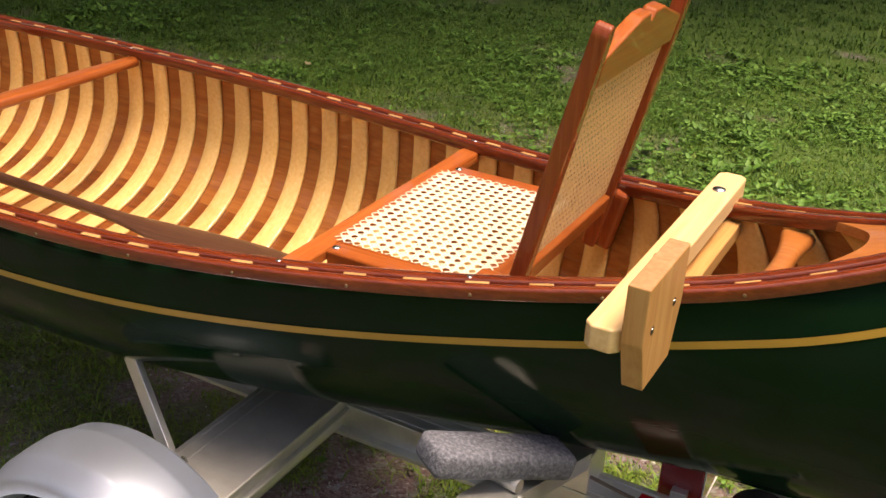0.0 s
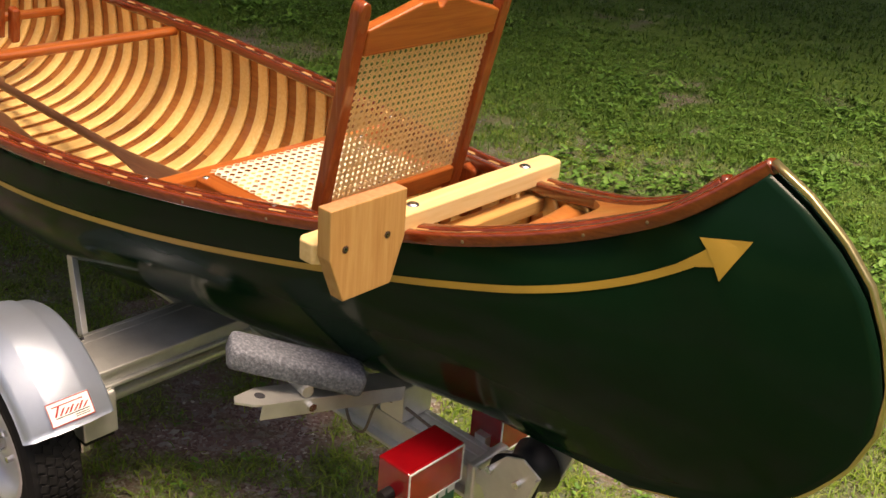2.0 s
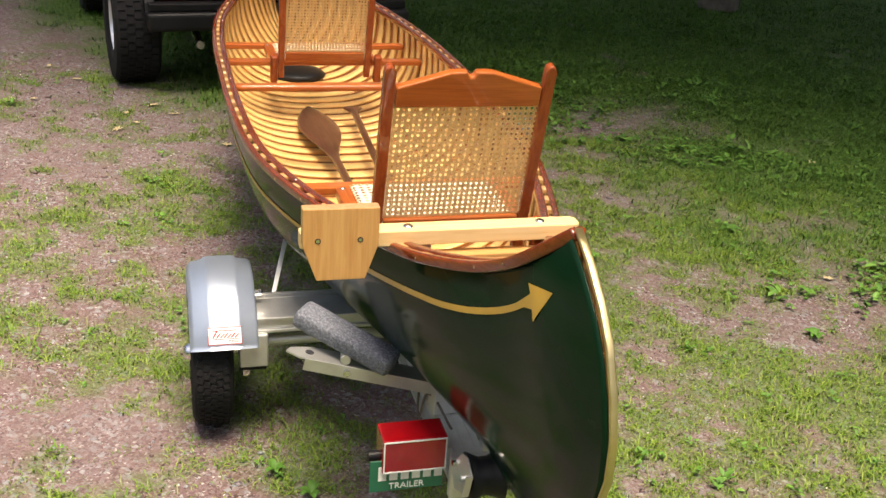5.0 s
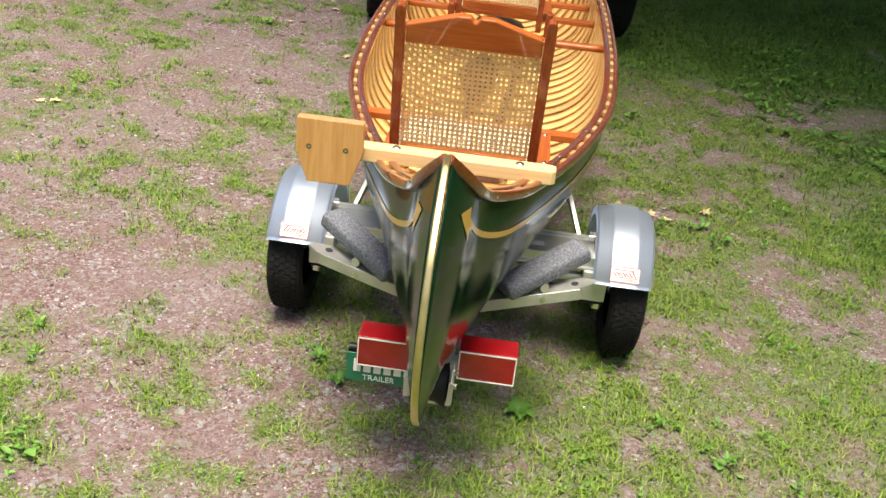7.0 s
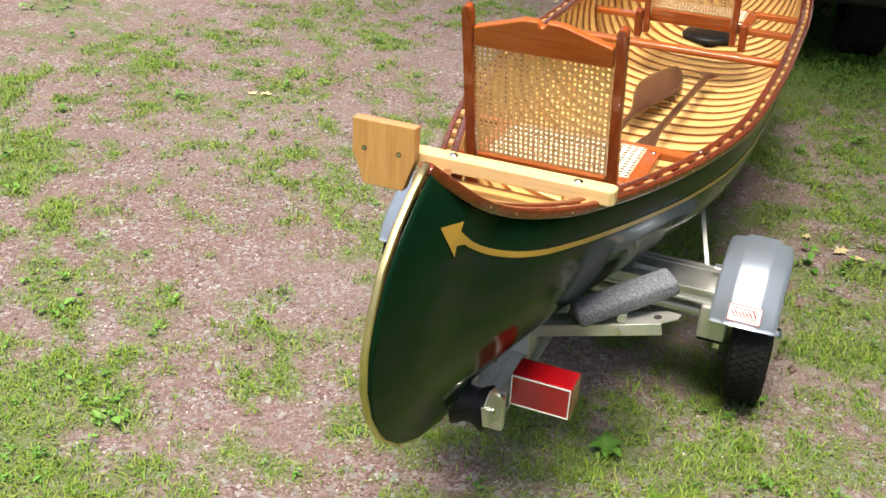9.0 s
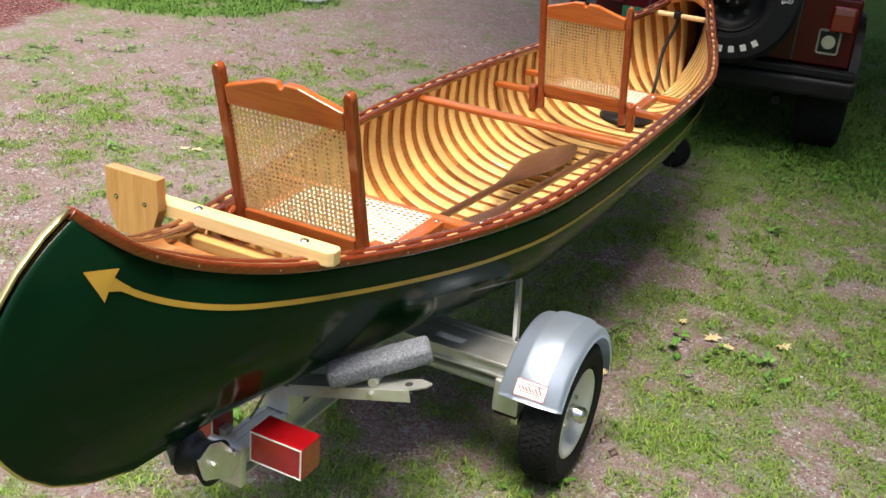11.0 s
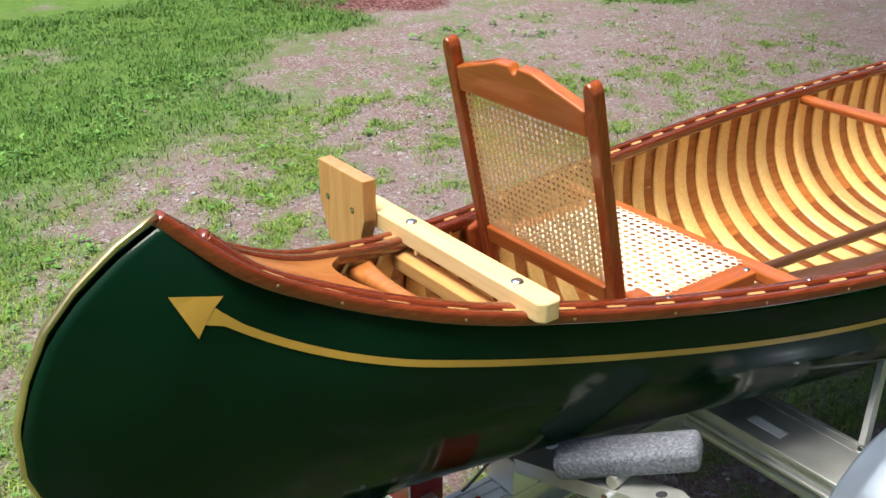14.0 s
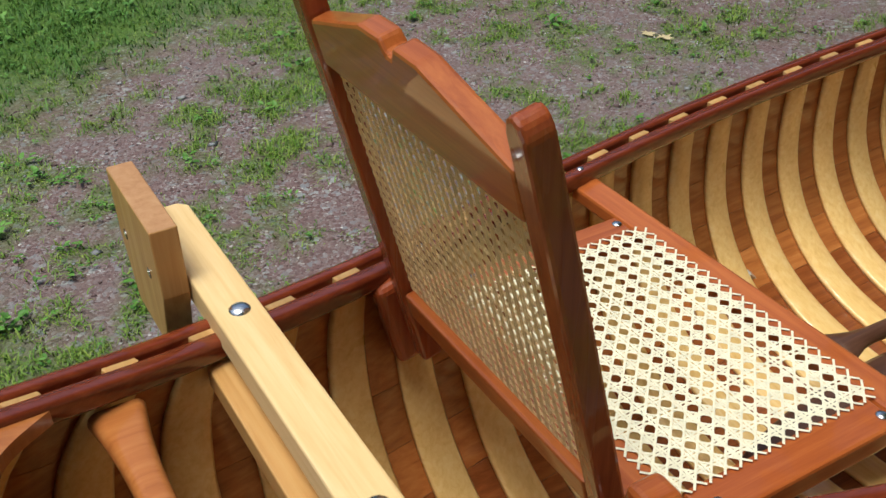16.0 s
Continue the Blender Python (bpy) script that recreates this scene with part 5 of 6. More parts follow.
def rosette(x, y, size, n, seed):
    """A plantain: a few long ribbed leaves spread flat."""
    rs = random.Random(seed)
    p = thing("plantain", "broad-leaved green weed growing in the gravel", "weed", (x, y, 0.0))
    for k in range(n):
        a = 2 * math.pi * k / n + rs.uniform(-0.3, 0.3)
        L = size * rs.uniform(0.75, 1.15)
        bm = bmesh.new()
        prev = None
        for i in range(7):
            t = i / 6
            w = L * 0.27 * math.sin(math.pi * min(1, t * 0.92 + 0.06)) ** 0.8 * (0.25 if t < 0.15 else 1)
            z = 0.01 + L * (0.42 * math.sin(1.9 * t) - 0.15 * t * t)
            row = [bm.verts.new((t * L, s * w, z + abs(s) * w * 0.35)) for s in (-1, 0, 1)]
            if prev:
                bm.faces.new((prev[0], prev[1], row[1], row[0]))
                bm.faces.new((prev[1], prev[2], row[2], row[1]))
            prev = row
        bmesh.ops.rotate(bm, verts=bm.verts[:], cent=(0, 0, 0), matrix=Matrix.Rotation(a, 3, "Z"))
        part("leaf", bm, weed_mat, p, smooth=True)


for k, (x, y, s) in enumerate(((0.85, -0.26, 0.10), (0.89, 0.33, 0.07), (1.02, 0.42, 0.06), (1.55, -1.75, 0.08), (0.55, -1.45, 0.09), (0.15, -1.25, 0.08), (2.6, -1.95, 0.09), (-0.4, 0.75, 0.07), (-0.55, 0.2, 0.06))):
    rosette(x, y, s * 0.6, 6, k)


# ==== off-road car ====
jeep = thing("off_road_car", "dark red open-topped off-road car with a spare wheel on its tail", "car")
JY = -0.03


def tread_tyre(R, r, w, n, axis):
    prof = [(r, -w * 0.44), (r * 1.18, -w * 0.52), (R * 0.93, -w * 0.52), (R * 0.985, -w * 0.44), (R * 0.985, w * 0.44), (R * 0.93, w * 0.52), (r * 1.18, w * 0.52), (r, w * 0.44)]
    bm = lathe(prof, 72, axis)
    rows = (-0.36, -0.18, 0.0, 0.18, 0.36)
    for k in range(n):
        for j, q in enumerate(rows):
            a = 2 * math.pi * (k + 0.5 * (j % 2)) / n
            if axis == "y":
                m = Matrix.Rotation(-a, 4, "Y") @ Matrix.Translation((R * 0.99, q * w, 0))
                box(bm, -0.012, 0.006, -w * 0.075, w * 0.075, -R * math.pi / n * 0.72, R * math.pi / n * 0.72, 0, 1, m)
            else:
                m = Matrix.Rotation(a, 4, "X") @ Matrix.Translation((q * w, R * 0.99, 0))
                box(bm, -w * 0.075, w * 0.075, -0.012, 0.006, -R * math.pi / n * 0.72, R * math.pi / n * 0.72, 0, 1, m)
    return bm


# spare wheel
SX, SY, SZ, SR = 5.262, -0.085, 0.985, 0.395
st = tread_tyre(SR, 0.205, 0.24, 46, "x")
bmesh.ops.translate(st, vec=(SX, SY, SZ), verts=st.verts[:])
spare = part("spare_tyre", st, rubber, jeep, "black all-terrain spare tyre with white lettering")
rim = lathe([(0.21, -0.10), (0.205, -0.115), (0.195, -0.10), (0.18, -0.03), (0.15, -0.015), (0.10, -0.02), (0.075, -0.045), (0.07, -0.05), (0.0, -0.05)], 48, "x")
bmesh.ops.translate(rim, vec=(SX, SY, SZ), verts=rim.verts[:])
rimob = part("rim", rim, black_plastic, spare, "black steel rim", smooth=True)
for k in range(8):
    a = 2 * math.pi * k / 8
    c = Vector((SX - 0.018, SY + 0.132 * math.cos(a), SZ + 0.132 * math.sin(a)))
    part("rim_hole", rod(bmesh.new(), c - Vector((0.004, 0, 0)), c, 0.017, 14), dark_ink, spare)
for k in range(5):
    a = 2 * math.pi * k / 5 + 0.3
    c = Vector((SX - 0.05, SY + 0.045 * math.cos(a), SZ + 0.045 * math.sin(a)))
    part("wheel_nut", rod(bmesh.new(), c, c - Vector((0.015, 0, 0)), 0.010, 6), plate_dull, spare)


def around(text, start, size, gap):
    """Raised white letters round the sidewall, clockwise from an angle."""
    rr = SR * 0.78
    for i, ch in enumerate(text):
        if ch == " ":
            continue
        a = radians(start - gap * i)
        m = Matrix.Translation((SX - 0.1262, SY, SZ)) @ face_back @ Matrix.Rotation(a - math.pi / 2, 4, "Z") @ Matrix.Translation((0, rr, 0))
        letters(ch, size, m, white_paint, spare, "raised_letter", 0.0, 0.0024)


around("RADIAL APR", 118, 0.078, 12.5)
for k in range(4):
    a = radians(-55 - 13 * k)
    m = Matrix.Translation((SX - 0.126, SY, SZ)) @ face_back @ Matrix.Rotation(a - math.pi / 2, 4, "Z") @ Matrix.Translation((0, SR * 0.78, 0))
    part("brand_bar", box(bmesh.new(), -0.017, 0.017, -0.019, 0.019, 0.0, 0.002, 0, 1, m), white_paint, spare)

# tub
part("tub_floor", boxed(5.472, 8.6, -0.752 + JY, 0.752 + JY, 0.58, 0.64), jeep_red, jeep)
part("tail_panel", boxed(5.42, 5.47, -0.80 + JY, 0.80 + JY, 0.60, 1.02, 0.015), jeep_red, jeep, "glossy dark red tail panel")
for ya in (-0.80, 0.755):
    part("side_panel", boxed(5.472, 8.6, ya + JY, ya + 0.045 + JY, 0.60, 1.02, 0.015), jeep_red, jeep, "glossy dark red side panel")
part("bonnet", boxed(7.55, 8.9, -0.62 + JY, 0.62 + JY, 1.0, 1.14, 0.05, 3), jeep_red, jeep)
part("tailgate_seam", boxed(5.4165, 5.4195, -0.46 + JY, -0.45 + JY, 0.62, 1.0), dark_ink, jeep)
part("tailgate_seam", boxed(5.4165, 5.4195, 0.45 + JY, 0.46 + JY, 0.62, 1.0), dark_ink, jeep)
part("rear_bumper", boxed(5.29, 5.415, -0.86 + JY, 0.86 + JY, 0.43, 0.545, 0.025, 3), black_plastic, jeep, "black tubular rear bumper")
part("bumper_step", boxed(5.33, 5.415, -0.84 + JY, 0.84 + JY, 0.548, 0.598, 0.008), black_plastic, jeep)
part("chassis", boxed(5.45, 8.9, -0.42 + JY, 0.42 + JY, 0.36, 0.57, 0.02), black_plastic, jeep)
part("rear_axle", rod(bmesh.new(), (5.85, -0.75, 0.39), (5.85, 0.8, 0.39), 0.05), black_plastic, jeep)
part("exhaust", rod(bmesh.new(), (5.40, -0.45, 0.355), (5.9, -0.42, 0.37), 0.028), black_plastic, jeep, "blackened exhaust pipe")
part("exhaust", rod(bmesh.new(), (5.36, 0.50, 0.33), (5.9, 0.46, 0.36), 0.026), steel, jeep)
part("hitch", boxed(5.16, 5.30, -0.03, 0.03, 0.37, 0.43, 0.006), steel, jeep)
part("spare_carrier", boxed(5.30, 5.42, -0.2, 0.03, 0.87, 1.08, 0.01), black_plastic, jeep)
for sd, y0 in ((1, 0.655), (-1, -0.735)):
    lamp = part("tail_lamp", boxed(5.385, 5.4195, y0 - 0.07, y0 + 0.07, 0.82, 0.975, 0.012), tail_red, jeep, "red tail lamp")
    part("reverse_lens", boxed(5.382, 5.386, y0 - 0.055, y0 + 0.055, 0.925, 0.962, 0.0015), lens_pink, lamp, "pinkish clear lens")
fl = part("fuel_filler", boxed(5.408, 5.4195, -0.745, -0.612, 0.68, 0.83, 0.02, 3), plate_pale, jeep, "pale metal fuel filler frame")
part("filler_recess", boxed(5.4045, 5.4078, -0.733, -0.624, 0.692, 0.818, 0.001), black_plastic, fl)
part("filler_cap", rod(bmesh.new(), (5.390, -0.678, 0.755), (5.4043, -0.678, 0.755), 0.040, 24), plate_pale, fl)
plate = part("licence_plate", boxed(5.408, 5.4125, 0.30, 0.59, 0.665, 0.80, 0.0015), plate_green, jeep, "green licence plate")
for k in range(6):
    part("plate_bar", boxed(5.4055, 5.4078, 0.335 + k * 0.038, 0.360 + k * 0.038, 0.70, 0.765), white_paint, plate)
for sd in (1, -1):
    for xx in (5.85, 8.2):
        t = tread_tyre(0.39, 0.2, 0.27, 44, "y")
        yy = 0.06 + sd * 0.80
        bmesh.ops.translate(t, vec=(xx, yy, 0.388), verts=t.verts[:])
        w = part("wheel", t, rubber, jeep, "wide black off-road tyre")
        r = lathe([(0.2, sd * 0.12), (0.19, sd * 0.10), (0.17, sd * 0.03), (0.10, sd * 0.02), (0.06, sd * 0.05), (0.0, sd * 0.05)], 40)
        bmesh.ops.translate(r, vec=(xx, yy, 0.388), verts=r.verts[:])
        part("rim", r, rim_paint, w, "silver rim", smooth=True)
    # wheel-arch flares
    bm = bmesh.new()
    ysd = JY + sd * 0.80
    prev = None
    for k in range(15):
        a = radians(10 + 160 * k / 14)
        p = [Vector((5.85 + q * math.cos(a) * 1.02, yy2, 0.42 + q * math.sin(a))) for q, yy2 in ((0.47, ysd), (0.465, ysd + sd * 0.055), (0.44, ysd + sd * 0.06), (0.44, ysd))]
        row = [bm.verts.new(v) for v in p]
        if prev:
            for i in range(4):
                bm.faces.new((prev[i], prev[(i + 1) % 4], row[(i + 1) % 4], row[i]))
        prev = row
    part("arch_flare", bm, black_plastic, jeep, "black plastic wheel-arch flare")
    # roll bar, door frame, windscreen pillar
    yb = JY + sd * 0.68
    rbm = bmesh.new()
    rod(rbm, (5.52, yb, 1.0), (6.25, yb, 1.66), 0.026)
    rod(rbm, (6.25, yb, 0.64), (6.25, yb, 1.66), 0.03)
    rod(rbm, (6.25, yb, 1.66), (7.55, yb * 0.95, 1.63), 0.026)
    part("roll_bar", rbm, black_plastic, jeep, "black roll bar")
    part("soft_top_bow", rod(bmesh.new(), (5.50, yb + sd * 0.02, 1.0), (5.56, yb, 1.60), 0.014), steel, jeep)
    part("windscreen_pillar", boxed(7.5, 7.56, min(JY + sd * 0.70, JY + sd * 0.75), max(JY + sd * 0.70, JY + sd * 0.75), 1.04, 1.66, 0.01), black_plastic, jeep)
    mir = part("mirror", boxed(7.35, 7.41, min(JY + sd * 0.93, JY + sd * 1.12), max(JY + sd * 0.93, JY + sd * 1.12), 1.14, 1.34, 0.02), black_plastic, jeep, "black door mirror")
    # front seats and head restraints
    ys = JY + sd * 0.36
    sbm = bmesh.new()
    box(sbm, 6.42, 6.60, ys - 0.25, ys + 0.25, 0.85, 1.36, 0.06, 3)
    box(sbm, 6.62, 7.05, ys - 0.25, ys + 0.25, 0.80, 0.95, 0.05, 3)
    box(sbm, 6.45, 6.55, ys - 0.14, ys + 0.14, 1.37, 1.56, 0.04, 3)
    part("front_seat", sbm, rubber, jeep, "black high-backed front seat", smooth=True)
    part("rear_head_pad", boxed(5.80, 5.88, ys - 0.16, ys + 0.16, 1.03, 1.15, 0.03), rubber, jeep)
part("roll_bar_cross", rod(bmesh.new(), (6.25, JY - 0.68, 1.66), (6.25, JY + 0.68, 1.66), 0.03), black_plastic, jeep)
part("windscreen_header", boxed(7.5, 7.56, JY - 0.7, JY + 0.7, 1.60, 1.66, 0.01), black_plastic, jeep)
part("dashboard", boxed(7.25, 7.5, JY - 0.70, JY + 0.70, 0.9, 1.08, 0.03), black_plastic, jeep)
part("rear_seat", boxed(5.9, 6.1, JY - 0.5, JY + 0.5, 0.75, 1.12, 0.05, 3), rubber, jeep)

# the car stands a little askew to the trailer
jeep.matrix_world = Matrix.Translation((5.79, -0.69, 0)) @ Matrix.Rotation(radians(8.3), 4, "Z") @ Matrix.Translation((-5.85, 0.74, 0))

# ==== porch stair ====
stair = thing("porch_stair", "red-stained wooden porch steps with weathered treads and posts", "steps")
SX0, SX1, SY0, RUN, RISE = 7.25, 8.08, 5.40, 0.285, 0.195
for k in range(9):
    y, z = SY0 + RUN * k, RISE * (k + 1)
    part("tread", boxed(SX0 - 0.03, SX1 + 0.02, y - 0.035, y + RUN - 0.002, z - 0.04, z, 0.005), old_board, stair, "weathered grey-brown tread")
    part("riser", boxed(SX0 + 0.02, SX1 - 0.02, y, y + 0.02, z - RISE, z - 0.041), house_red, stair)
for x in (SX0, SX1 - 0.045):
    m = Matrix(((0, 0, 1, x), (1, 0, 0, 0), (0, 1, 0, 0), (0, 0, 0, 1)))
    saw = [(SY0 + 0.02, 0.0), (SY0 + 0.30, 0.0), (SY0 + 9 * RUN, 9 * RISE - 0.36)]
    up = []
    for k in range(8, -1, -1):
        up += [(SY0 + RUN * (k + 1), RISE * (k + 1) - 0.042), (SY0 + RUN * k + 0.02, RISE * (k + 1) - 0.042)]
    part("stringer", outline_slab(saw + up, 0.045, m), house_red, stair, "red stringer board")
for x, y, h in ((SX0 - 0.05, 5.80, 1.25), (SX1 + 0.05, 5.85, 1.25), (SX0 - 0.05, 7.9, 2.6), (SX1 + 0.05, 7.9, 2.6)):
    part("post", boxed(x - 0.05, x + 0.05, y - 0.05, y + 0.05, 0.0, h, 0.006), house_red, stair, "red square post")
    if h < 2:
        a = math.atan2(9 * RISE, 9 * RUN)
        part("handrail", box(bmesh.new(), -0.04, 0.04, 0.0, 2.5, -0.02, 0.02, 0.006, 1, Matrix.Translation((x, y, h)) @ Matrix.Rotation(a, 4, "X")), house_red, stair)

lattice = thing("porch_lattice", "white diagonal lattice panel under the porch stair", "lattice")
LX, LY0, LY1, LZ = 7.48, 6.05, 9.2, 1.55


def clip_slat(c, s):
    """A slat on the line z = s * y + c, inside the panel and under the stair's slope."""
    out = []
    for i in range(201):
        y = LY0 + (LY1 - LY0) * i / 200
        z = s * (y - LY0) + c
        if 0.02 < z < min(LZ, 0.02 + (y - LY0) * 0.68):
            out.append((y, z))
    return (out[0], out[-1]) if len(out) > 6 else None


for s, dx in ((1, 0.0), (-1, 0.008)):
    for k in range(-40, 60):
        seg = clip_slat(k * 0.155, s)
        if seg:
            (ya, za), (yb, zb) = seg
            L = math.hypot(yb - ya, zb - za)
            m = Matrix.Translation((LX + dx, ya, za)) @ Matrix.Rotation(math.atan2(zb - za, yb - ya), 4, "X")
            part("slat", box(bmesh.new(), -0.003, 0.003, 0.0, L, -0.026, 0.026, 0, 1, m), white_paint, lattice)
porch = tagged(new("porch_wall", fin(boxed(8.12, 8.3, 6.85, 14.0, 0.0, 4.0), "porch_wall", house_red)), "dark red house wall behind the porch", "wall", kind="structure")
tagged(new("soil_bank", fin(boxed(7.6, 8.1, 6.4, 12.0, -0.1, 0.02, 0.01), "soil_bank", old_board)), "bare soil under the porch", "ground", kind="structure")

for k, (x0, x1, y0, y1) in enumerate(((6.9, 7.25, 4.05, 4.38), (7.15, 7.6, 4.72, 5.05), (7.2, 8.0, 5.02, 5.36))):
    rs = random.Random(k)
    n = 9
    pts = [((x0 + x1) / 2 + (x1 - x0) / 2 * math.cos(2 * math.pi * i / n) * rs.uniform(0.85, 1.1), (y0 + y1) / 2 + (y1 - y0) / 2 * math.sin(2 * math.pi * i / n) * rs.uniform(0.85, 1.1)) for i in range(n)]
    tagged(new("stepping_stone", fin(outline_slab(pts, 0.03, Matrix.Translation((0, 0, 0.0)), 0.006), "stepping_stone", paint("slate_%d" % k, (0.15, 0.155, 0.16), 0.8, 0, 0.2, 0, 0.4, 12))), "flat grey stepping stone in the grass", "stone", "stepping stones")


# ==== plants ====
def clump(name, label, x, y, r, h, n, seed, w=0.012):
    """A clump of long arching leaves."""
    rs = np.random.RandomState(seed)
    a, q = rs.uniform(0, 2 * np.pi, n), rs.rand(n) ** 0.6 * r
    bx, by = x + q * np.cos(a) * 0.6, y + q * np.sin(a) * 0.6
    L = h * rs.uniform(0.7, 1.25, n)
    out = rs.uniform(0.25, 0.95, n)
    vs, fs = [], []
    dirs = np.stack([np.cos(a + rs.normal(0, 0.5, n)), np.sin(a + rs.normal(0, 0.5, n))], 1)
    S = 6
    for i in range(S + 1):
        t = i / S
        px = bx + dirs[:, 0] * out * L * t * (0.5 + 0.5 * t)
        py = by + dirs[:, 1] * out * L * t * (0.5 + 0.5 * t)
        pz = L * (t - 0.55 * out * t * t)
        ww = w * (1 - t) ** 0.6 * 0.5 + 0.001
        vs.append(np.stack([np.stack([px - dirs[:, 1] * ww, py + dirs[:, 0] * ww, pz], 1), np.stack([px + dirs[:, 1] * ww, py - dirs[:, 0] * ww, pz], 1)], 1))
    V = np.stack(vs, 1).reshape(-1, 3)
    base = np.arange(n)[:, None] * (S + 1) * 2
    F = np.concatenate([base + np.array([2 * i, 2 * i + 1, 2 * i + 3, 2 * i + 2]) for i in range(S)])
    p = thing(name, label, "plant", (0, 0, 0))
    part("leaves", raw_mesh("leaves", V, F, shrub_mat), shrub_mat, p)


clump("grass_clump", "large clump of arching striped grass leaves beside the lattice", 6.9, 8.5, 1.0, 0.95, 2600, 1, 0.016)
clump("grass_clump", "clump of arching green leaves at the bed's edge", 6.6, 9.6, 0.9, 0.9, 1500, 2, 0.016)
clump("grass_clump", "low pale weeds at the foot of the lattice", 7.25, 7.3, 0.5, 0.35, 500, 3, 0.008)


def bush(name, label, x, y, r, h, n, seed):
    rs = np.random.RandomState(seed)
    u = rs.normal(0, 1, (n, 3))
    u /= np.linalg.norm(u, axis=1)[:, None]
    q = r * (0.55 + 0.45 * rs.rand(n)) * (0.8 + 0.4 * vnoise(u[:, 0] * 2 + 9, u[:, 1] * 2 + u[:, 2] * 2, seed))
    v, f = leaflets(rs, x + u[:, 0] * q, y + u[:, 1] * q, np.maximum(0.02, h * 0.5 + u[:, 2] * q * h / (2 * r)), rs.uniform(0.012, 0.022, n), rs.uniform(-0.3, 0.9, n))
    p = thing(name, label, "shrub")
    part("foliage", raw_mesh("foliage", v, f, shrub_mat), shrub_mat, p)
    part("stem", rod(bmesh.new(), (x, y, 0), (x, y, h * 0.6), 0.02), old_board, p)


bush("small_shrub", "small rounded dark green shrub beside the steps", 8.75, 6.05, 0.26, 0.5, 1800, 5)

bark = paint("bark", (0.13, 0.105, 0.085), 0.95, 0, 0.45, 0, 1.0, 5)
tree_leaf = leaf_mat("tree_leaves", (0.03, 0.075, 0.015), (0.055, 0.12, 0.025), (0.10, 0.18, 0.04))


def tree(x, y, h, r, seed, clear=3.5, leaves=7000, leaf=0.14, girth=0.22):
    """A trunk that tapers, limbs, and a ragged crown of many leaf clumps."""
    rs = np.random.RandomState(seed)
    t = thing("tree", "tall broad-leaved tree with rough bark beside the lawn", "tree", (0, 0, 0), "trees round the yard")
    bm = bmesh.new()
    rod(bm, (x, y, -0.1), (x + 0.1, y, clear), girth, 14, girth * 0.75)
    rod(bm, (x + 0.1, y, clear), (x, y + 0.2, h * 0.85), girth * 0.75, 12, 0.03)
    tips = []
    for k in range(11):
        a, z = 2 * math.pi * k / 11 + rs.uniform(-0.4, 0.4), clear + (h * 0.8 - clear) * k / 11
        L = r * rs.uniform(0.6, 1.0) * (1.1 - 0.5 * k / 11)
        e = (x + L * math.cos(a), y + L * math.sin(a), z + L * rs.uniform(0.25, 0.6))
        rod(bm, (x, y, z), e, girth * 0.35, 8, 0.02)
        tips.append(e)
        for _ in range(2):
            f = rs.uniform(0.4, 0.8)
            p = [x + (e[0] - x) * f, y + (e[1] - y) * f, z + (e[2] - z) * f]
            q = (p[0] + rs.uniform(-1, 1) * r * 0.35, p[1] + rs.uniform(-1, 1) * r * 0.35, p[2] + rs.uniform(0, 1) * r * 0.3)
            rod(bm, p, q, 0.03, 6, 0.008)
            tips.append(q)
    part("trunk", bm, bark, t, "rough grey-brown trunk and limbs")
    c = np.array(tips)[rs.randint(0, len(tips), leaves)]
    pt = c + rs.normal(0, 1, (leaves, 3)) * np.array([r * 0.2, r * 0.2, r * 0.15])
    v, f = leaflets(rs, pt[:, 0], pt[:, 1], pt[:, 2], rs.uniform(leaf * 0.65, leaf * 1.35, leaves), rs.uniform(-0.6, 0.6, leaves))
    part("crown", raw_mesh("crown", v, f, tree_leaf), tree_leaf, t)


# Trees 2, 3 and 4 stand unseen, placed and leafed to shade lawn and car.
for k, (x, y, h, r) in enumerate(((13.5, 9.46, 8, 2.2), (21.7, 0.8, 11, 4.0), (1.5, -9.4, 11, 4.8), (8.4, -5.0, 10, 7.0), (5.6, -8.6, 11, 5.4), (13.5, -7.5, 11, 5.0), (-4.0, -13.0, 12, 4.8), (10.9, 8.6, 8, 2.2))):
    tree(x, y, h, r, 60 + k, 5.5 if k in (0, 1, 5, 7) else 3.5, (1200, 2200, 3600, 13500, 3800, 3000, 5000, 1000)[k], (0.13, 0.13, 0.19, 0.22, 0.19, 0.14, 0.14, 0.12)[k], (0.07, 0.17, 0.22, 0.22, 0.22, 0.22, 0.22, 0.08)[k])

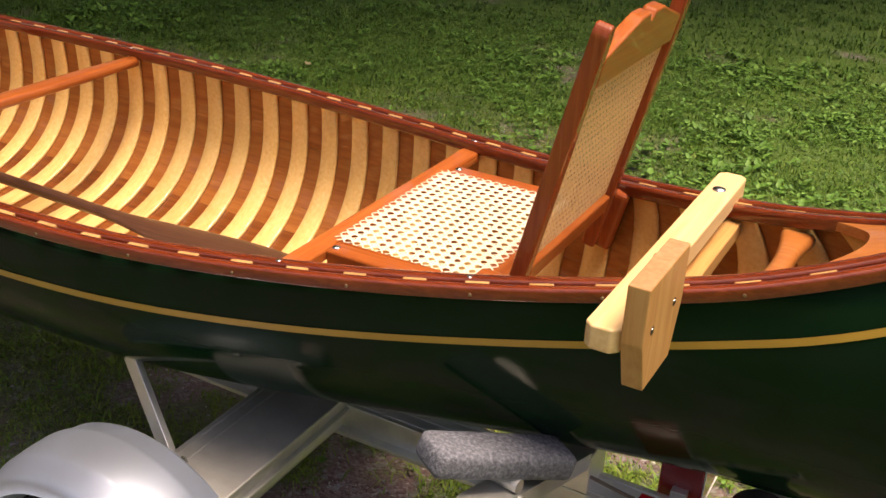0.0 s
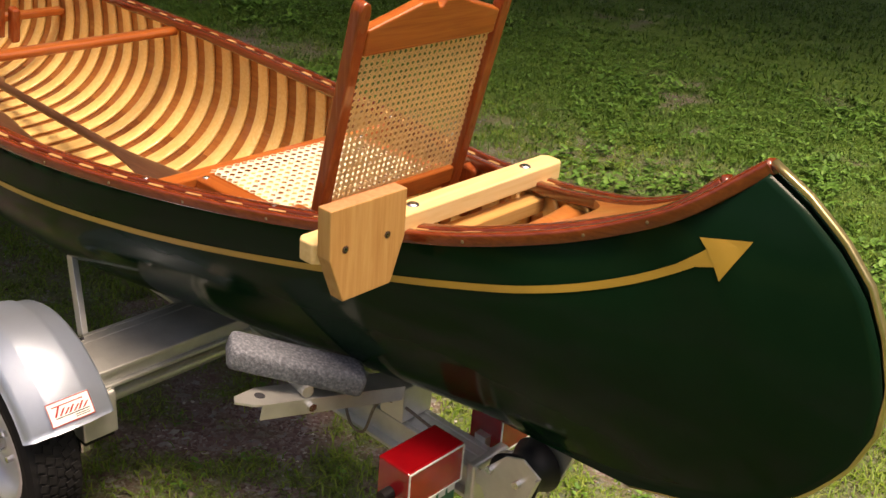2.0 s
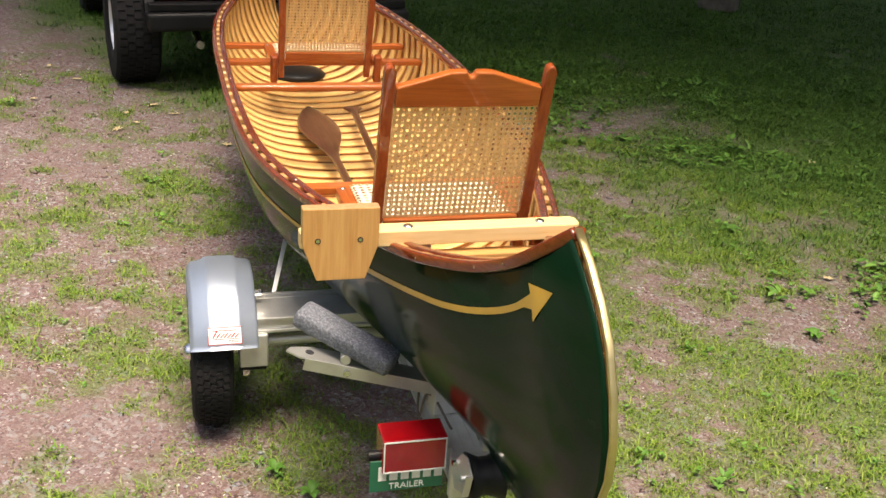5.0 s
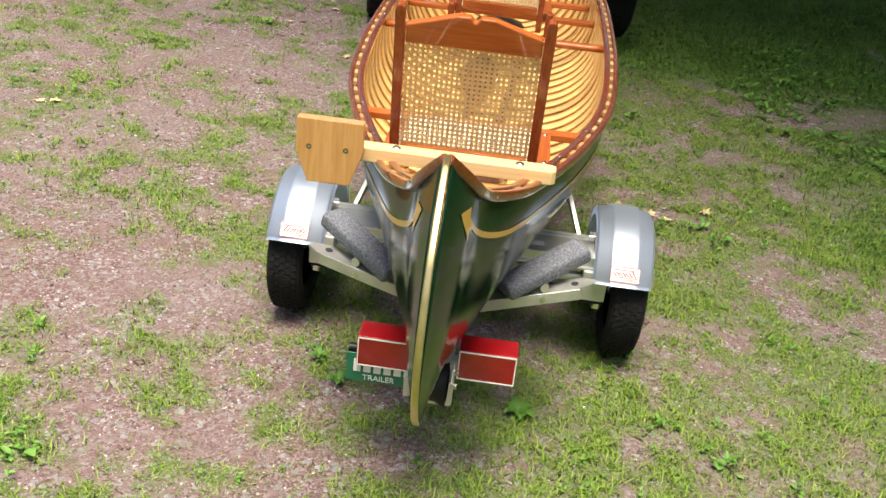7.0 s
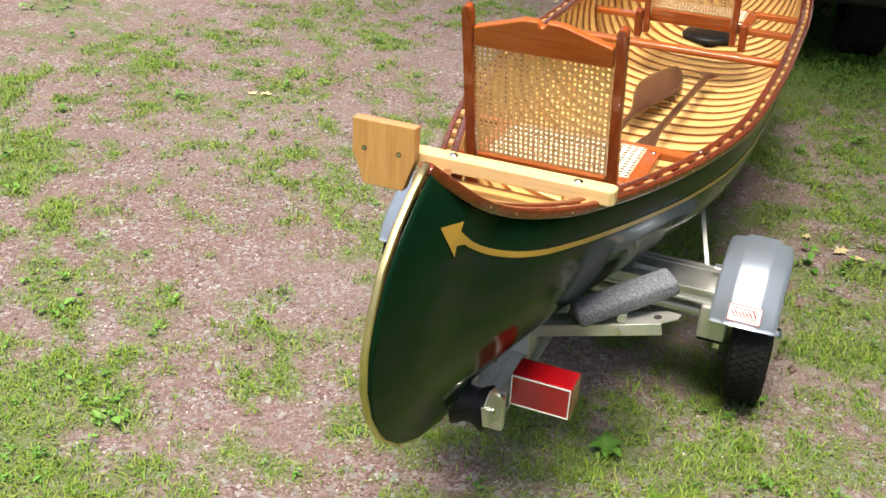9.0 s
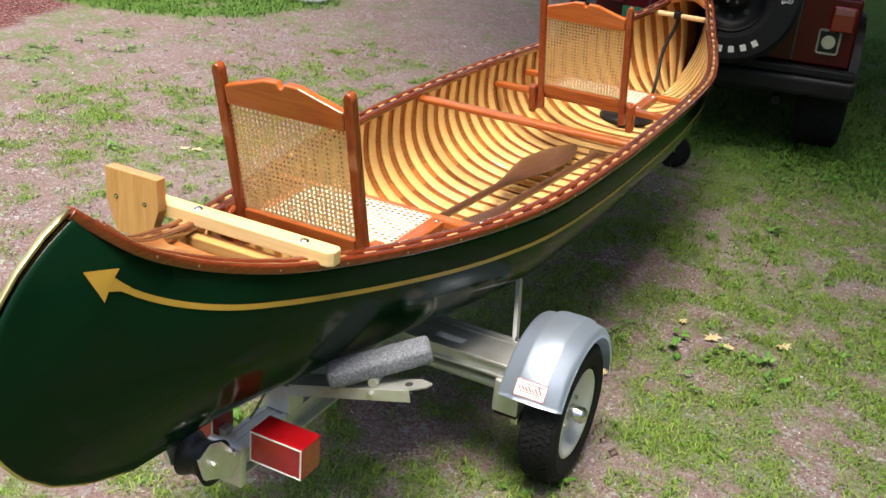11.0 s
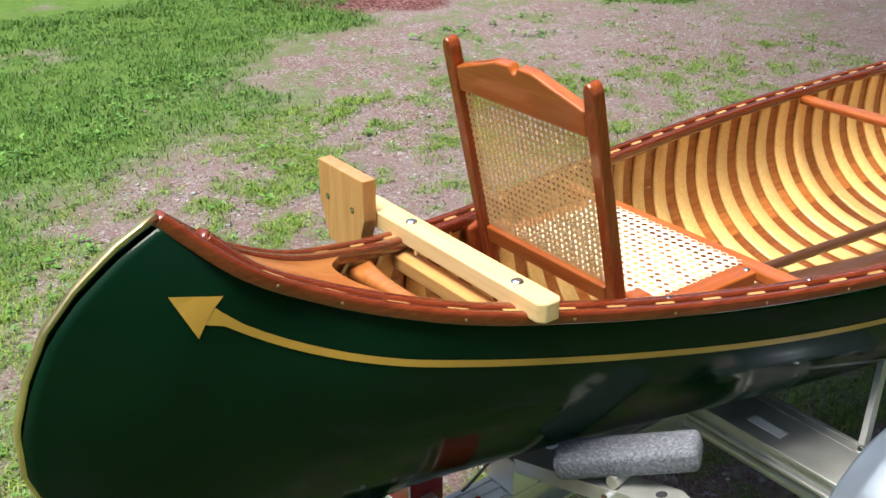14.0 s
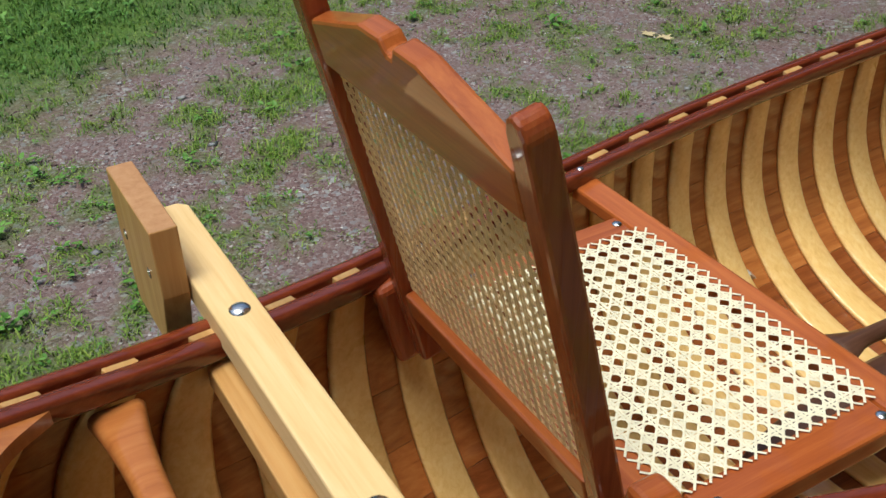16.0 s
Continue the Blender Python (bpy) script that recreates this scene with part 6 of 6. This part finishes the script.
# ==== far things ====
far = thing("parked_car", "black estate car parked far down the drive", "car")
fm = Matrix.Translation((15.5, 6.15, 0)) @ Matrix.Rotation(radians(25), 4, "Z")
part("body", box(bmesh.new(), 0, 4.2, -0.85, 0.85, 0.38, 0.95, 0.08, 3, fm), black_plastic, far)
part("cabin", box(bmesh.new(), 0.05, 2.9, -0.74, 0.74, 0.955, 1.6, 0.15, 3, fm), black_plastic, far)
part("bumper", box(bmesh.new(), -0.08, -0.002, -0.8, 0.8, 0.36, 0.6, 0.04, 2, fm), black_plastic, far)
part("plate", box(bmesh.new(), -0.09, -0.082, -0.16, 0.16, 0.44, 0.54, 0, 1, fm), rim_paint, far)
for xx in (0.7, 3.3):
    for sd in (1, -1):
        t = lathe([(0.18, -0.09), (0.30, -0.10), (0.33, -0.07), (0.33, 0.07), (0.30, 0.10), (0.18, 0.09)], 32)
        bmesh.ops.transform(t, matrix=fm @ Matrix.Translation((xx, sd * 0.78, 0.33)), verts=t.verts[:])
        part("wheel", t, rubber, far)
part("exhaust", rod(bmesh.new(), fm @ Vector((-0.1, -0.5, 0.3)), fm @ Vector((0.3, -0.5, 0.3)), 0.035), steel, far)

barn = thing("white_building", "white clapboard building beyond the lawn", "building")
for k in range(14):
    part("board", boxed(27.0, 27.1, -6.0, 2.2, 0.3 + 0.2 * k, 0.3 + 0.2 * k + 0.19, 0.004), white_paint, barn)
part("foundation", boxed(27.02, 27.3, -5.95, 2.15, -0.1, 0.29), old_board, barn)


def far_woods():
    """The wood that shuts in the yard, as many leaf clumps on a broad ring."""
    rs = np.random.RandomState(77)
    n = 26000
    a = rs.uniform(0, 2 * np.pi, n)
    q = rs.uniform(30, 42, n)
    top = 11 + 6 * vnoise(a * 6, np.zeros(n), 3) + 3 * vnoise(a * 23, np.zeros(n), 4)
    z = rs.rand(n) * top
    v, f = leaflets(rs, 4 + q * np.cos(a), q * np.sin(a), z, rs.uniform(0.35, 0.8, n), rs.uniform(-0.7, 0.7, n))
    tagged(new("far_woods", raw_mesh("far_woods", v, f, tree_leaf)), "dark green woods round the yard", "woods", kind="stuff")


far_woods()
